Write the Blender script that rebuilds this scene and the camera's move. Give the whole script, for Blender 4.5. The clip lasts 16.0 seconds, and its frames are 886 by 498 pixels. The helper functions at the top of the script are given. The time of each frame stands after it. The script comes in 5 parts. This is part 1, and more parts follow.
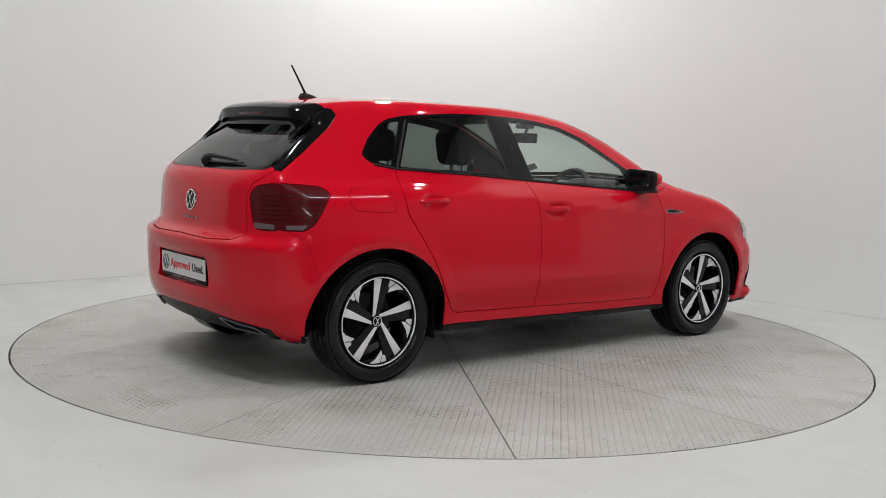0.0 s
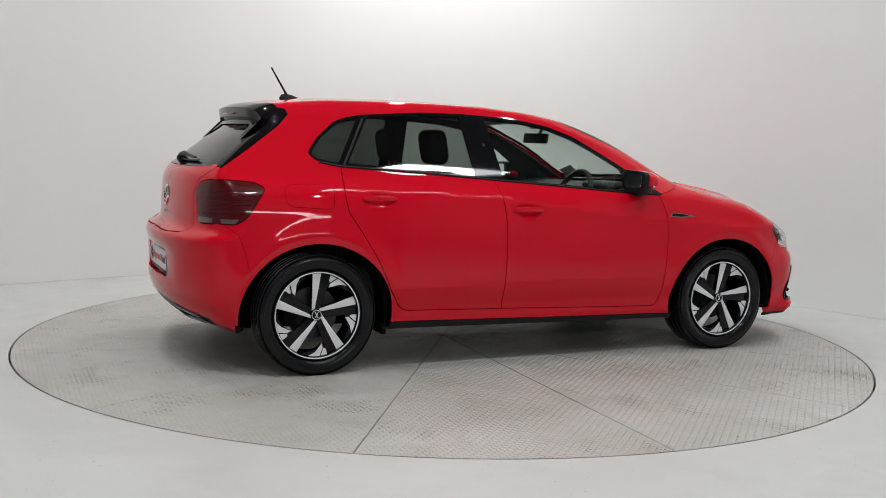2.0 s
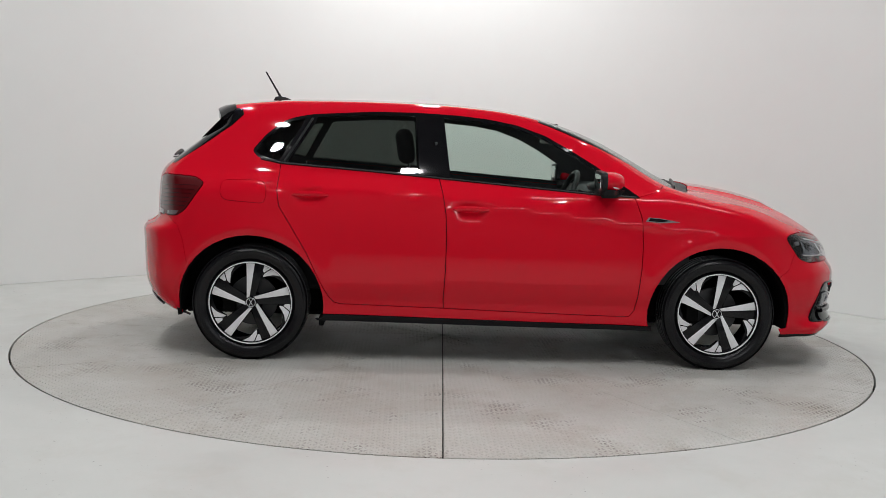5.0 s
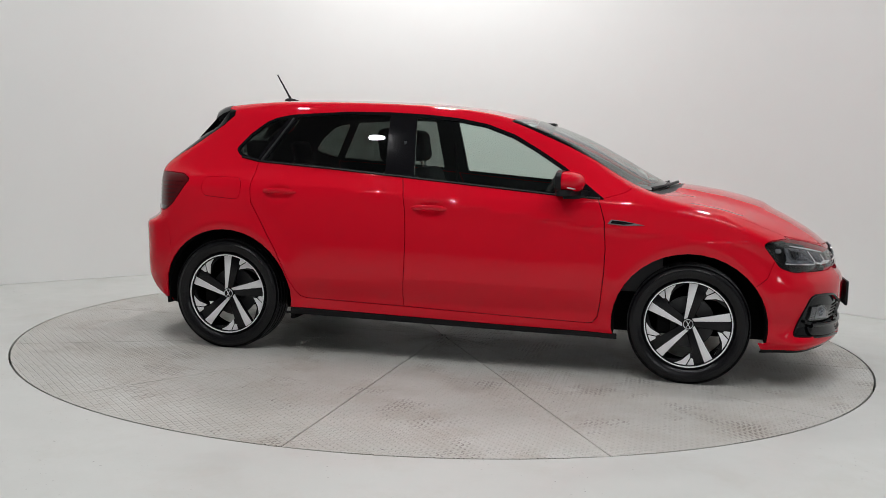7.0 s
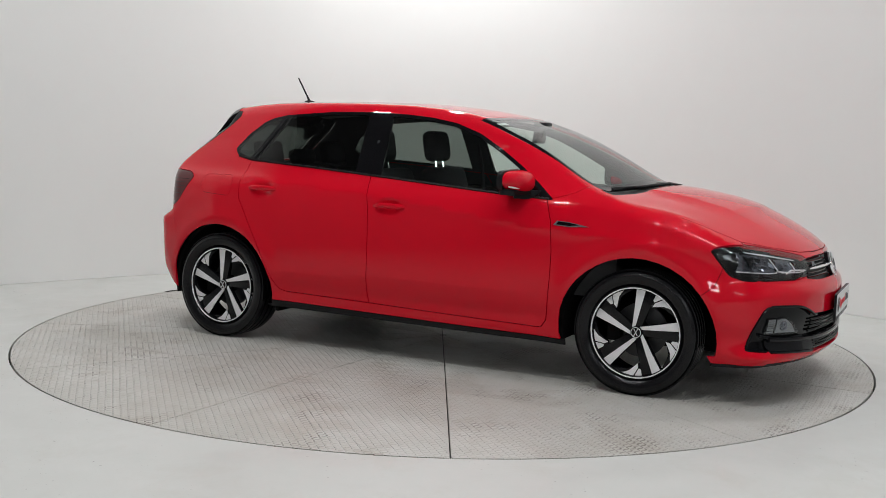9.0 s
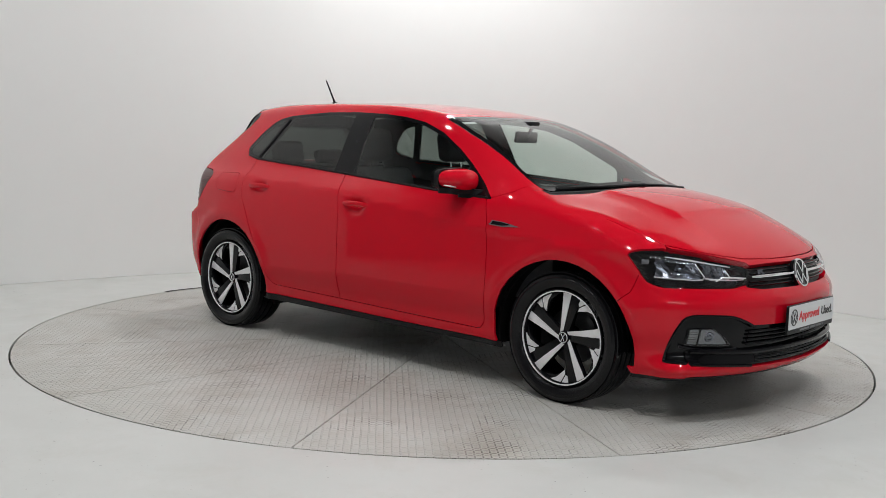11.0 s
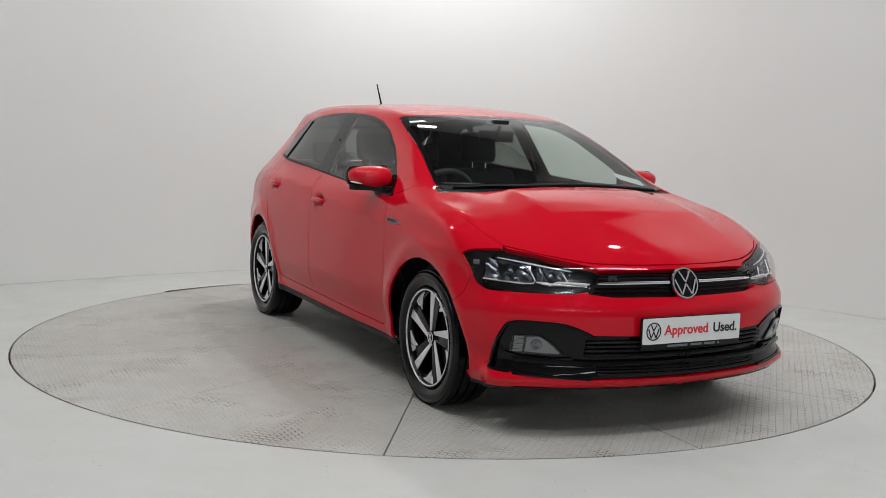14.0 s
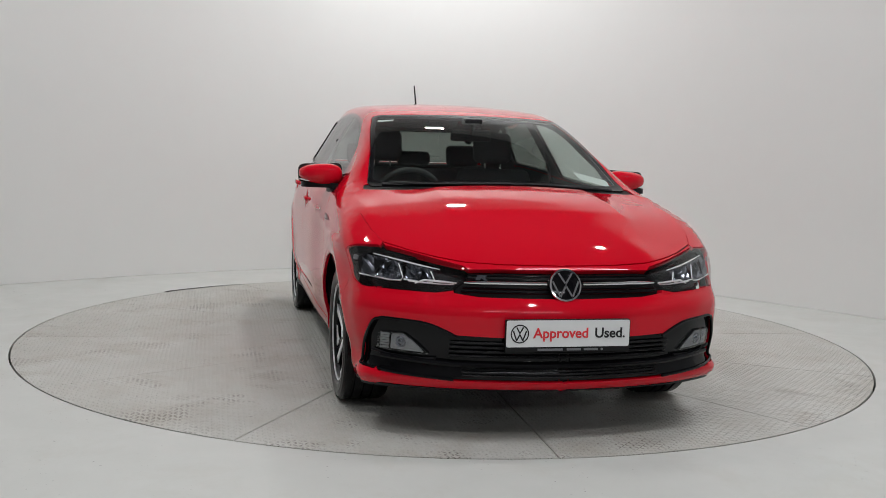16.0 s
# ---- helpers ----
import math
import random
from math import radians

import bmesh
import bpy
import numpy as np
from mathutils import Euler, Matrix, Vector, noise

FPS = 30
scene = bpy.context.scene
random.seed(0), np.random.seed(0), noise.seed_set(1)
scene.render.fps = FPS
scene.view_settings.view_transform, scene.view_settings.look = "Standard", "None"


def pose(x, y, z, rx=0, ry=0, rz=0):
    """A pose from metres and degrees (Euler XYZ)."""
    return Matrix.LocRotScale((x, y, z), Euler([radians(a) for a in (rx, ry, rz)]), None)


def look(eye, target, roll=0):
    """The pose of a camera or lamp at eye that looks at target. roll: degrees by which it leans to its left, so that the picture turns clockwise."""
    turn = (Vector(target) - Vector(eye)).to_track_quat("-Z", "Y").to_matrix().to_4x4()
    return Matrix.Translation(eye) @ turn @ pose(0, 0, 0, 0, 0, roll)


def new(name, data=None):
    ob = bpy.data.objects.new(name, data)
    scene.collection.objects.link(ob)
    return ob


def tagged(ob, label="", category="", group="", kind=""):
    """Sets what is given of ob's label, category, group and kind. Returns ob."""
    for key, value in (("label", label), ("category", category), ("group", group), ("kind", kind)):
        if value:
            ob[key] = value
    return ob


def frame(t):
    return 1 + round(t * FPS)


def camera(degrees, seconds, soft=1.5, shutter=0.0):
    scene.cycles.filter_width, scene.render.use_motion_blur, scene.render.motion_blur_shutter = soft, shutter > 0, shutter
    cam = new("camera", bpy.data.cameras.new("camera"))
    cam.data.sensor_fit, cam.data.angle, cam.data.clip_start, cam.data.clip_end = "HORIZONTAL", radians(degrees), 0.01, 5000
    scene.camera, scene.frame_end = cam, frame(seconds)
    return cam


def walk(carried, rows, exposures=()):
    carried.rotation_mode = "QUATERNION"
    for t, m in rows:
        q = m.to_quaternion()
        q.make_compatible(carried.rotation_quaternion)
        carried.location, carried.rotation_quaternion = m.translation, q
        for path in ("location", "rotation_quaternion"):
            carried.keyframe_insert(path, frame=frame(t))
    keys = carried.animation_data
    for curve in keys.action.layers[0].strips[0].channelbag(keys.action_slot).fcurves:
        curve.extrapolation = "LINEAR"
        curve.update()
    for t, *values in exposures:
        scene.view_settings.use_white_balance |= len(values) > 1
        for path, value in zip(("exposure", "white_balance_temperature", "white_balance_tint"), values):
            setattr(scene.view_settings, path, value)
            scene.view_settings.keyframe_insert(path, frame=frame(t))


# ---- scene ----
from mathutils.geometry import delaunay_2d_cdt

# camera: on a stand, still
cam = camera(46.83, 16.0, soft=0.6)
STAND = pose(0.0, -6.3285, 1.2139, 83.934, -1.791, 0.329)
walk(cam, [(0, STAND), (16.0, STAND)], [(0, -0.02), (9.0, -0.02), (12.5, -0.06), (16.0, -0.18)])

# turntable: seconds and heading in degrees, and where its axis meets the car
TURN = [(0, 38.84), (2, 24.36), (4, 9.72), (6, -5.0), (8, -19.70), (10, -34.18), (12, -48.58), (14, -62.90), (16, -77.15)]
AXIS = Vector((1.078, 0.012, 0.0))
RADIUS = 2.5


# ---- light ----
def lights():
    w = bpy.data.worlds.new("hall_air")
    scene.world = w
    w.use_nodes = True
    w.node_tree.nodes["Background"].inputs[0].default_value = (0.9, 0.95, 1.0, 1)
    w.node_tree.nodes["Background"].inputs[1].default_value = 0.05

    def area(name, place, target, sx, sy, watts, colour=(0.985, 0.98, 0.995), shape="RECTANGLE"):
        la = bpy.data.lights.new(name, "AREA")
        la.shape, la.size, la.size_y, la.energy, la.color = shape, sx, sy, watts, colour
        ob = new(name, la)
        ob.matrix_world = look(place, target)
        return ob
    for (x, y, z, sx, sy, watts) in LAMPS:
        area("hall_lamp_source", (x, y, z), (x, y + 0.001, 0), sx, sy, watts, shape="ELLIPSE")
    x, y, z, sx, sy, watts, turn = STRIP
    area("strip_lamp_source", (x, y, z), (x, y, 0), sx, sy, watts, (0.93, 0.95, 1.0)).matrix_world = pose(x, y, z, 0, 0, turn)
    area("window_daylight", (2.0, -7.24, 2.375), (2.0, 0, 2.375), 3.1, 0.2, 34, (0.93, 0.97, 1.0))


HALL = 5.4
# x, y, height, length, width, watts of each hall lamp
LAMPS = [(-0.1, 2.1, 3.86, 0.24, 0.18, 52), (-2.6, 0.2, 5.34, 0.22, 0.16, 47), (2.6, 0.2, 5.34, 0.22, 0.16, 50), (-2.2, -2.6, 5.34, 0.20, 0.14, 54), (-2.2, -5.2, 5.34, 0.22, 0.16, 48),
         (2.2, -5.4, 5.34, 0.22, 0.16, 54), (0.0, -3.8, 5.34, 0.22, 0.16, 50)]
# x, y, height, length, width, watts and turn of the long strip lamp
STRIP = (2.75, -2.80, 5.32, 3.2, 0.20, 62, 22)
lights()


# ---- materials ----
def material(name, colour, rough=0.5, metal=0.0, coat=0.0, bump=0.0, scale=40.0, vary=0.0, detail=4.0, spec=0.5):
    m = bpy.data.materials.new(name)
    m.use_nodes = True
    nt = m.node_tree
    b = nt.nodes["Principled BSDF"]
    b.inputs["Base Color"].default_value = (*colour, 1)
    b.inputs["Roughness"].default_value = rough
    b.inputs["Metallic"].default_value = metal
    b.inputs["Coat Weight"].default_value = coat
    b.inputs["Coat Roughness"].default_value = 0.03
    b.inputs["Coat IOR"].default_value = 1.39
    b.inputs["Specular IOR Level"].default_value = spec
    if vary or bump:
        tc = nt.nodes.new("ShaderNodeTexCoord")
        n = nt.nodes.new("ShaderNodeTexNoise")
        n.inputs["Scale"].default_value, n.inputs["Detail"].default_value = scale, detail
        nt.links.new(tc.outputs["Object"], n.inputs["Vector"])
        if vary:
            mix = nt.nodes.new("ShaderNodeMix")
            mix.data_type = "RGBA"
            mix.inputs["A"].default_value = (*[c * (1 - vary) for c in colour], 1)
            mix.inputs["B"].default_value = (*[min(1, c * (1 + vary)) for c in colour], 1)
            nt.links.new(n.outputs["Fac"], mix.inputs["Factor"])
            nt.links.new(mix.outputs["Result"], b.inputs["Base Color"])
        if bump:
            bp = nt.nodes.new("ShaderNodeBump")
            bp.inputs["Strength"].default_value, bp.inputs["Distance"].default_value = bump, 0.002
            nt.links.new(n.outputs["Fac"], bp.inputs["Height"])
            nt.links.new(bp.outputs["Normal"], b.inputs["Normal"])
    return m


def glass(name, tint, rough=0.0, gain=1.0):
    """Thin pane: tinted see-through with a Fresnel gloss."""
    m = bpy.data.materials.new(name)
    m.use_nodes = True
    nt = m.node_tree
    nt.nodes.remove(nt.nodes["Principled BSDF"])
    tr = nt.nodes.new("ShaderNodeBsdfTransparent")
    tr.inputs[0].default_value = (*tint, 1)
    gl = nt.nodes.new("ShaderNodeBsdfGlossy")
    gl.inputs["Roughness"].default_value = rough
    lw = nt.nodes.new("ShaderNodeLayerWeight")
    lw.inputs["Blend"].default_value = 0.5
    pw = nt.nodes.new("ShaderNodeMath")
    pw.operation = "POWER"
    pw.inputs[1].default_value = 4.5
    nt.links.new(lw.outputs["Facing"], pw.inputs[0])
    fr = nt.nodes.new("ShaderNodeMath")
    fr.operation = "MULTIPLY_ADD"
    fr.inputs[1].default_value, fr.inputs[2].default_value = 0.9, 0.055 * gain
    nt.links.new(pw.outputs[0], fr.inputs[0])
    mx = nt.nodes.new("ShaderNodeMixShader")
    nt.links.new(fr.outputs[0], mx.inputs[0])
    nt.links.new(tr.outputs[0], mx.inputs[1])
    nt.links.new(gl.outputs[0], mx.inputs[2])
    nt.links.new(mx.outputs[0], nt.nodes["Material Output"].inputs[0])
    return m


RED = material("red_paint", (0.62, 0.0038, 0.0175), 0.5, coat=1.0, vary=0.02, scale=900, spec=0.0)
BLACK = material("satin_black_plastic", (0.007, 0.007, 0.008), 0.40, bump=0.25, scale=600, spec=0.22)
GLOSS = material("gloss_black", (0.005, 0.005, 0.006), 0.05, spec=0.22)
DARK = material("dark_cavity", (0.006, 0.006, 0.006), 0.9, spec=0.1)
RUBBER = material("tyre_rubber", (0.006, 0.006, 0.007), 0.22, bump=0.2, scale=300, vary=0.2, spec=0.28)
SILVER = material("machined_alloy", (0.90, 0.90, 0.91), 0.40, 0.4, vary=0.05, scale=200)
CHROME = material("chrome", (0.85, 0.86, 0.88), 0.08, 1.0)
CLOTH = material("grey_seat_cloth", (0.03, 0.031, 0.034), 0.9, bump=0.6, scale=900, vary=0.25)
LINING = material("light_headlining", (0.45, 0.45, 0.43), 0.9, bump=0.3, scale=800)
TRIM = material("grey_interior_plastic", (0.035, 0.036, 0.038), 0.6, bump=0.4, scale=700)
WINDSCREEN = glass("windscreen_glass", (0.80, 0.87, 0.83))
FRONTGLASS = glass("side_glass", (0.74, 0.82, 0.78))
REARGLASS = glass("privacy_glass", (0.21, 0.235, 0.22))
LENS = glass("clear_lens", (0.93, 0.94, 0.95))
REDLENS = material("red_lamp_lens", (0.08, 0.0016, 0.0036), 0.3, coat=1.0, vary=0.15, scale=60, spec=0.1)
DARKLENS = material("smoked_red_lens", (0.02, 0.001, 0.002), 0.35, coat=0.3, spec=0.1)
WHITE = material("white_plate_film", (0.78, 0.79, 0.79), 0.35, vary=0.02, scale=50)
PLATERED = material("red_plate_print", (0.75, 0.03, 0.04), 0.4)
PLATEBLACK = material("black_plate_print", (0.012, 0.012, 0.014), 0.4)
BLUE = material("dark_blue_enamel", (0.01, 0.014, 0.03), 0.15, coat=0.5)
MIRROR = material("mirror_glass", (0.9, 0.91, 0.92), 0.01, 1.0)
REFLECTOR = material("lamp_reflector", (0.17, 0.18, 0.205), 0.22, 1.0)
FOGREFLECTOR = material("fog_lamp_reflector", (0.22, 0.225, 0.24), 0.35, 1.0, vary=0.3, scale=120)
BEZEL = material("black_lamp_bezel", (0.010, 0.010, 0.011), 0.22, spec=0.3)
HOUSING = material("grey_lamp_housing", (0.20, 0.205, 0.215), 0.3, 0.5)
DISC = material("brake_steel", (0.07, 0.07, 0.072), 0.45, 0.8)
WHEELBLACK = material("wheel_black_lacquer", (0.004, 0.004, 0.005), 0.22, spec=0.3)


# ---- mesh tools ----
def part(name, bm, mat, parent, label="", smooth=True):
    me = bpy.data.meshes.new(name)
    bm.to_mesh(me)
    bm.free()
    me.materials.append(mat)
    if smooth:
        me.polygons.foreach_set("use_smooth", [True] * len(me.polygons))
        me.set_sharp_from_angle(angle=radians(38))
    ob = new(name, me)
    if parent:
        ob.parent = parent
    return tagged(ob, label)


def box(bm, x0, x1, y0, y1, z0, z1, bevel=0.0, seg=2, m=None):
    vs = [bm.verts.new((x, y, z)) for x in (x0, x1) for y in (y0, y1) for z in (z0, z1)]
    fs = [bm.faces.new([vs[i] for i in f]) for f in ((0, 1, 3, 2), (4, 6, 7, 5), (0, 4, 5, 1), (2, 3, 7, 6), (0, 2, 6, 4), (1, 5, 7, 3))]
    if bevel:
        es = list({e for f in fs for e in f.edges})
        r = bmesh.ops.bevel(bm, geom=es, offset=bevel, segments=seg, affect="EDGES", profile=0.5)
        vs = list({v for v in r["verts"]} | {v for v in vs if v.is_valid})
    if m is not None:
        bmesh.ops.transform(bm, matrix=m, verts=vs)
    return vs


def prism(bm, outline, depth, m=None, bevel=0.0, seg=2):
    """Extrudes a flat outline (u, v) from w=0 to w=depth; m maps (u, v, w) to place."""
    lo = [bm.verts.new((u, v, 0)) for u, v in outline]
    hi = [bm.verts.new((u, v, depth)) for u, v in outline]
    n = len(outline)
    bm.faces.new(lo[::-1])
    top = bm.faces.new(hi)
    for i in range(n):
        bm.faces.new((lo[i], lo[(i + 1) % n], hi[(i + 1) % n], hi[i]))
    vs = lo + hi
    if bevel:
        r = bmesh.ops.bevel(bm, geom=list(top.edges), offset=bevel, segments=seg, affect="EDGES", profile=0.5)
        vs = [v for v in set(vs) | set(r["verts"]) if v.is_valid]
    if m is not None:
        bmesh.ops.transform(bm, matrix=m, verts=vs)
    return vs


def lathe(bm, profile, n=64, m=None, arc=2 * math.pi, start=0.0):
    """Turns a profile of (radius, along) round the local z axis."""
    full = abs(arc - 2 * math.pi) < 1e-6
    cols = []
    for i in range(n if full else n + 1):
        a = start + arc * i / n
        cols.append([bm.verts.new((r * math.cos(a), r * math.sin(a), h)) for r, h in profile])
    for i in range(n):
        a, b = cols[i], cols[(i + 1) % len(cols)]
        for j in range(len(profile) - 1):
            try:
                bm.faces.new((a[j], b[j], b[j + 1], a[j + 1]))
            except ValueError:
                pass
    vs = [v for c in cols for v in c]
    if m is not None:
        bmesh.ops.transform(bm, matrix=m, verts=vs)
    return vs


def tube(bm, points, radius, n=10, caps=True):
    pts = [Vector(p) for p in points]
    radii = radius if isinstance(radius, (list, tuple)) else [radius] * len(pts)
    rings = []
    for i, p in enumerate(pts):
        d = (pts[min(i + 1, len(pts) - 1)] - pts[max(i - 1, 0)]).normalized()
        q = d.to_track_quat("Z", "Y")
        rings.append([bm.verts.new(p + q @ Vector((radii[i] * math.cos(2 * math.pi * k / n), radii[i] * math.sin(2 * math.pi * k / n), 0))) for k in range(n)])
    for a, b in zip(rings, rings[1:]):
        for k in range(n):
            bm.faces.new((a[k], a[(k + 1) % n], b[(k + 1) % n], b[k]))
    if caps:
        bm.faces.new(rings[0][::-1])
        bm.faces.new(rings[-1])


# ---- the car's skin, as one smooth function of place ----
def curve(pts, s, lo=-1.5, hi=4.5):
    """A smooth function through (nearly) the points; s rounds its corners, in metres."""
    g = np.arange(lo, hi, 0.004)
    px, py = np.array([p[0] for p in pts], float), np.array([p[1] for p in pts], float)
    h, d = np.diff(px), np.diff(py) / np.diff(px)
    m = np.zeros(len(px))
    same = d[1:] * d[:-1] > 0
    w1, w2 = 2 * h[1:] + h[:-1], h[1:] + 2 * h[:-1]
    safe = np.where(same, d[:-1], 1), np.where(same, d[1:], 1)
    m[1:-1] = np.where(same, (w1 + w2) / (w1 / safe[0] + w2 / safe[1]), 0)
    m[0], m[-1] = d[0], d[-1]
    k = np.clip(np.searchsorted(px, g) - 1, 0, len(h) - 1)
    t = np.clip((g - px[k]) / h[k], 0, 1)
    v = (1 + 2 * t) * (1 - t) ** 2 * py[k] + t * (1 - t) ** 2 * h[k] * m[k] + t * t * (3 - 2 * t) * py[k + 1] + t * t * (t - 1) * h[k] * m[k + 1]
    k = np.exp(-0.5 * (np.arange(-60, 61) * 0.004 / s) ** 2)
    k /= k.sum()
    v = np.convolve(np.pad(v, 60, mode="edge"), k, mode="valid")
    return lambda x: np.interp(x, g, v)


Z_TOP = curve([(-0.6, 1.29), (-0.35, 1.353), (-0.1, 1.405), (0.2, 1.431), (0.6, 1.438), (1.0, 1.432), (1.3, 1.411), (1.55, 1.371), (1.744, 1.319), (1.94, 1.246),
               (2.14, 1.146), (2.34, 1.037), (2.43, 0.998), (2.60, 0.980), (2.79, 0.949), (2.985, 0.895), (3.1, 0.851), (3.2, 0.800), (3.28, 0.735), (3.4, 0.6)], 0.022)
Z_SOFT = lambda x: sum(w * Z_TOP(x + d) for d, w in ((-0.14, 0.10), (-0.07, 0.24), (0.0, 0.32), (0.07, 0.24), (0.14, 0.10)))
CROWN = curve([(1.2, 0.10), (1.6, 0.045), (2.3, 0.03), (2.6, 0.11), (3.2, 0.16)], 0.08)
BOW = curve([(1.0, 0.0), (1.5, 0.22), (1.8, 0.30), (2.36, 0.30), (2.72, 0.15), (3.2, 0.15)], 0.05)
X_FRONT = curve([(0.15, 3.30), (0.212, 3.345), (0.235, 3.382), (0.27, 3.388), (0.33, 3.372), (0.42, 3.388), (0.53, 3.388), (0.565, 3.375), (0.60, 3.345), (0.66, 3.338), (0.70, 3.325), (0.73, 3.295), (0.78, 3.22), (0.9, 3.0)], 0.010, 0, 2)
X_REAR = curve([(0.15, -0.40), (0.20, -0.47), (0.24, -0.57), (0.31, -0.65), (0.40, -0.690), (0.62, -0.702), (0.692, -0.706), (0.715, -0.66), (0.73, -0.626), (0.86, -0.618), (0.96, -0.61), (1.02, -0.585), (1.05, -0.552),
                (1.18, -0.385), (1.30, -0.245), (1.335, -0.250), (1.6, -0.250)], 0.012, 0, 2)
WIDE = curve([(0.15, 0.79), (0.215, 0.815), (0.25, 0.832), (0.33, 0.836), (0.40, 0.858), (0.55, 0.874), (0.70, 0.872), (0.82, 0.862), (0.90, 0.844), (0.955, 0.815), (1.0, 0.776), (1.05, 0.750), (1.10, 0.7235), (1.20, 0.668), (1.30, 0.608), (1.36, 0.568), (1.45, 0.505), (1.6, 0.38)], 0.016, 0, 2)
TAPER = curve([(-0.75, -0.16), (-0.55, -0.105), (-0.4, -0.078), (-0.264, -0.055), (0, -0.018), (0.4, 0), (1.5, 0), (2.1, -0.016), (2.6, -0.014), (2.8, -0.016), (2.95, -0.030), (3.1, -0.050), (3.3, -0.10)], 0.07)
CABIN = curve([(-0.5, -0.05), (0, -0.030), (0.5, -0.003), (1.2, -0.010), (1.5, -0.026), (2.0, -0.042), (2.4, -0.03)], 0.1)
CREASE = curve([(-0.6, 0.985), (0.42, 0.945), (1.03, 0.907), (1.9, 0.812), (2.6, 0.755), (3.0, 0.73)], 0.1)


HANDLES = [(0.315, 0.905), (1.172, 0.850)]


def ease(t):
    t = np.clip(t, 0, 1)
    return t * t * (3 - 2 * t)


def smax(a, b, k):
    h = np.maximum(k - np.abs(a - b), 0) / k
    return np.maximum(a, b) + h * h * k * 0.25


def half_width(x, z):
    w = WIDE(z) + TAPER(x) + CABIN(x) * np.clip((z - 0.92) / 0.25, 0, 1)
    d = z - CREASE(x)
    w = w + 0.010 * np.exp(-(np.sqrt(d * d + 0.003 ** 2)) / 0.035)
    d = z - 0.43 - 0.02 * x
    w = w + 0.006 * np.exp(-(np.sqrt(d * d + 0.005 ** 2)) / 0.03) * np.clip((x - 0.3) / 0.2, 0, 1) * np.clip((2.1 - x) / 0.3, 0, 1)
    for ax in (0.0, 2.551):
        r = np.hypot(x - ax, z - 0.31)
        w = w + 0.012 * np.exp(-((r - 0.41) / 0.05) ** 2) * (z > 0.1)
    w = w + 0.050 * ease((x - 2.95) / 0.22) * ease((0.310 - z) / 0.07)   # flared chin
    w = w - 0.022 * ease((x - 2.75) / 0.30) * ease((z - 0.50) / 0.14)   # nose draws in above the bumper
    for hx, hz in HANDLES:   # finger cups
        w = w - 0.022 * np.exp(-((x - hx) / 0.058) ** 4 - ((z - hz + 0.004) / 0.030) ** 2)
    return w


def F(x, y, z, inset=0.0):
    y = np.abs(y)
    y2 = y * y
    outer = ease((y - 0.50) / 0.20) * ease((x - 1.9) / 0.3) * ease((3.0 - x) / 0.3)
    u = x + BOW(x) * y2
    top = z - (Z_TOP(u) * (1 - outer) + Z_SOFT(u) * outer - CROWN(x) * y2)
    hood = ease((x - 2.40) / 0.10) * ease((3.28 - x) / 0.25)
    dr = np.clip((y - 0.36 - 0.09 * (x - 2.4)) / 0.13, 0, 1)
    top = top - 0.016 * hood * (1 - dr) ** 2   # raised middle of the bonnet
    crest = ease((x - 2.40) / 0.30) * ease((3.04 - x) / 0.25)
    dr = y - (0.748 - 0.05 * (x - 2.4))
    top = top - 0.015 * crest * np.exp(-np.sqrt(dr * dr + 0.008 ** 2) / 0.07)   # wing crest beside the hood
    side = y - half_width(x, z)
    front = x - (X_FRONT(z) - 0.25 * y2 - 0.30 * y2 * y2 + 0.10 * y2 * y2 * ease((0.310 - z) / 0.07))
    rear = (X_REAR(z) + 0.15 * y2 + 0.30 * y2 * y2 + 0.022 * np.exp(-((z - 0.535) / 0.085) ** 4 - (y / 0.40) ** 6)) - x
    f = smax(top, side, 0.06 - 0.022 * crest)
    f = smax(f, front, 0.065)
    f = smax(f, rear, 0.05)
    return f + inset


def bisect(fun, lo, hi, n=26):
    lo, hi = np.array(lo, float), np.array(hi, float)
    for _ in range(n):
        m = 0.5 * (lo + hi)
        s = fun(m) > 0
        hi, lo = np.where(s, m, hi), np.where(s, lo, m)
    return 0.5 * (lo + hi)


def on_side(p, inset=0.0):
    x, z = p[:, 0], p[:, 1]
    y = bisect(lambda m: F(x, m, z, inset), np.zeros(len(p)), np.ones(len(p)))
    return np.stack([x, y, z], 1)


def on_top(p, inset=0.0):
    x, y = p[:, 0], p[:, 1]
    z = bisect(lambda m: F(x, y, m, inset), np.full(len(p), 0.55), np.full(len(p), 1.7))
    return np.stack([x, y, z], 1)


def on_front(p, inset=0.0):
    y, z = p[:, 0], p[:, 1]
    x = bisect(lambda m: F(m, y, z, inset), np.full(len(p), 2.2), np.full(len(p), 3.7))
    return np.stack([x, y, z], 1)


def on_rear(p, inset=0.0):
    y, z = p[:, 0], p[:, 1]
    x = -bisect(lambda m: F(-m, y, z, inset), np.full(len(p), -0.3), np.full(len(p), 1.0))
    return np.stack([x, y, z], 1)


def normals(P):
    e = 0.0015
    x, y, z = P.T
    g = np.stack([F(x + e, y, z) - F(x - e, y, z), F(x, y + e, z) - F(x, y - e, z), F(x, y, z + e) - F(x, y, z - e)], 1)
    return g / np.maximum(np.linalg.norm(g, axis=1, keepdims=True), 1e-9)


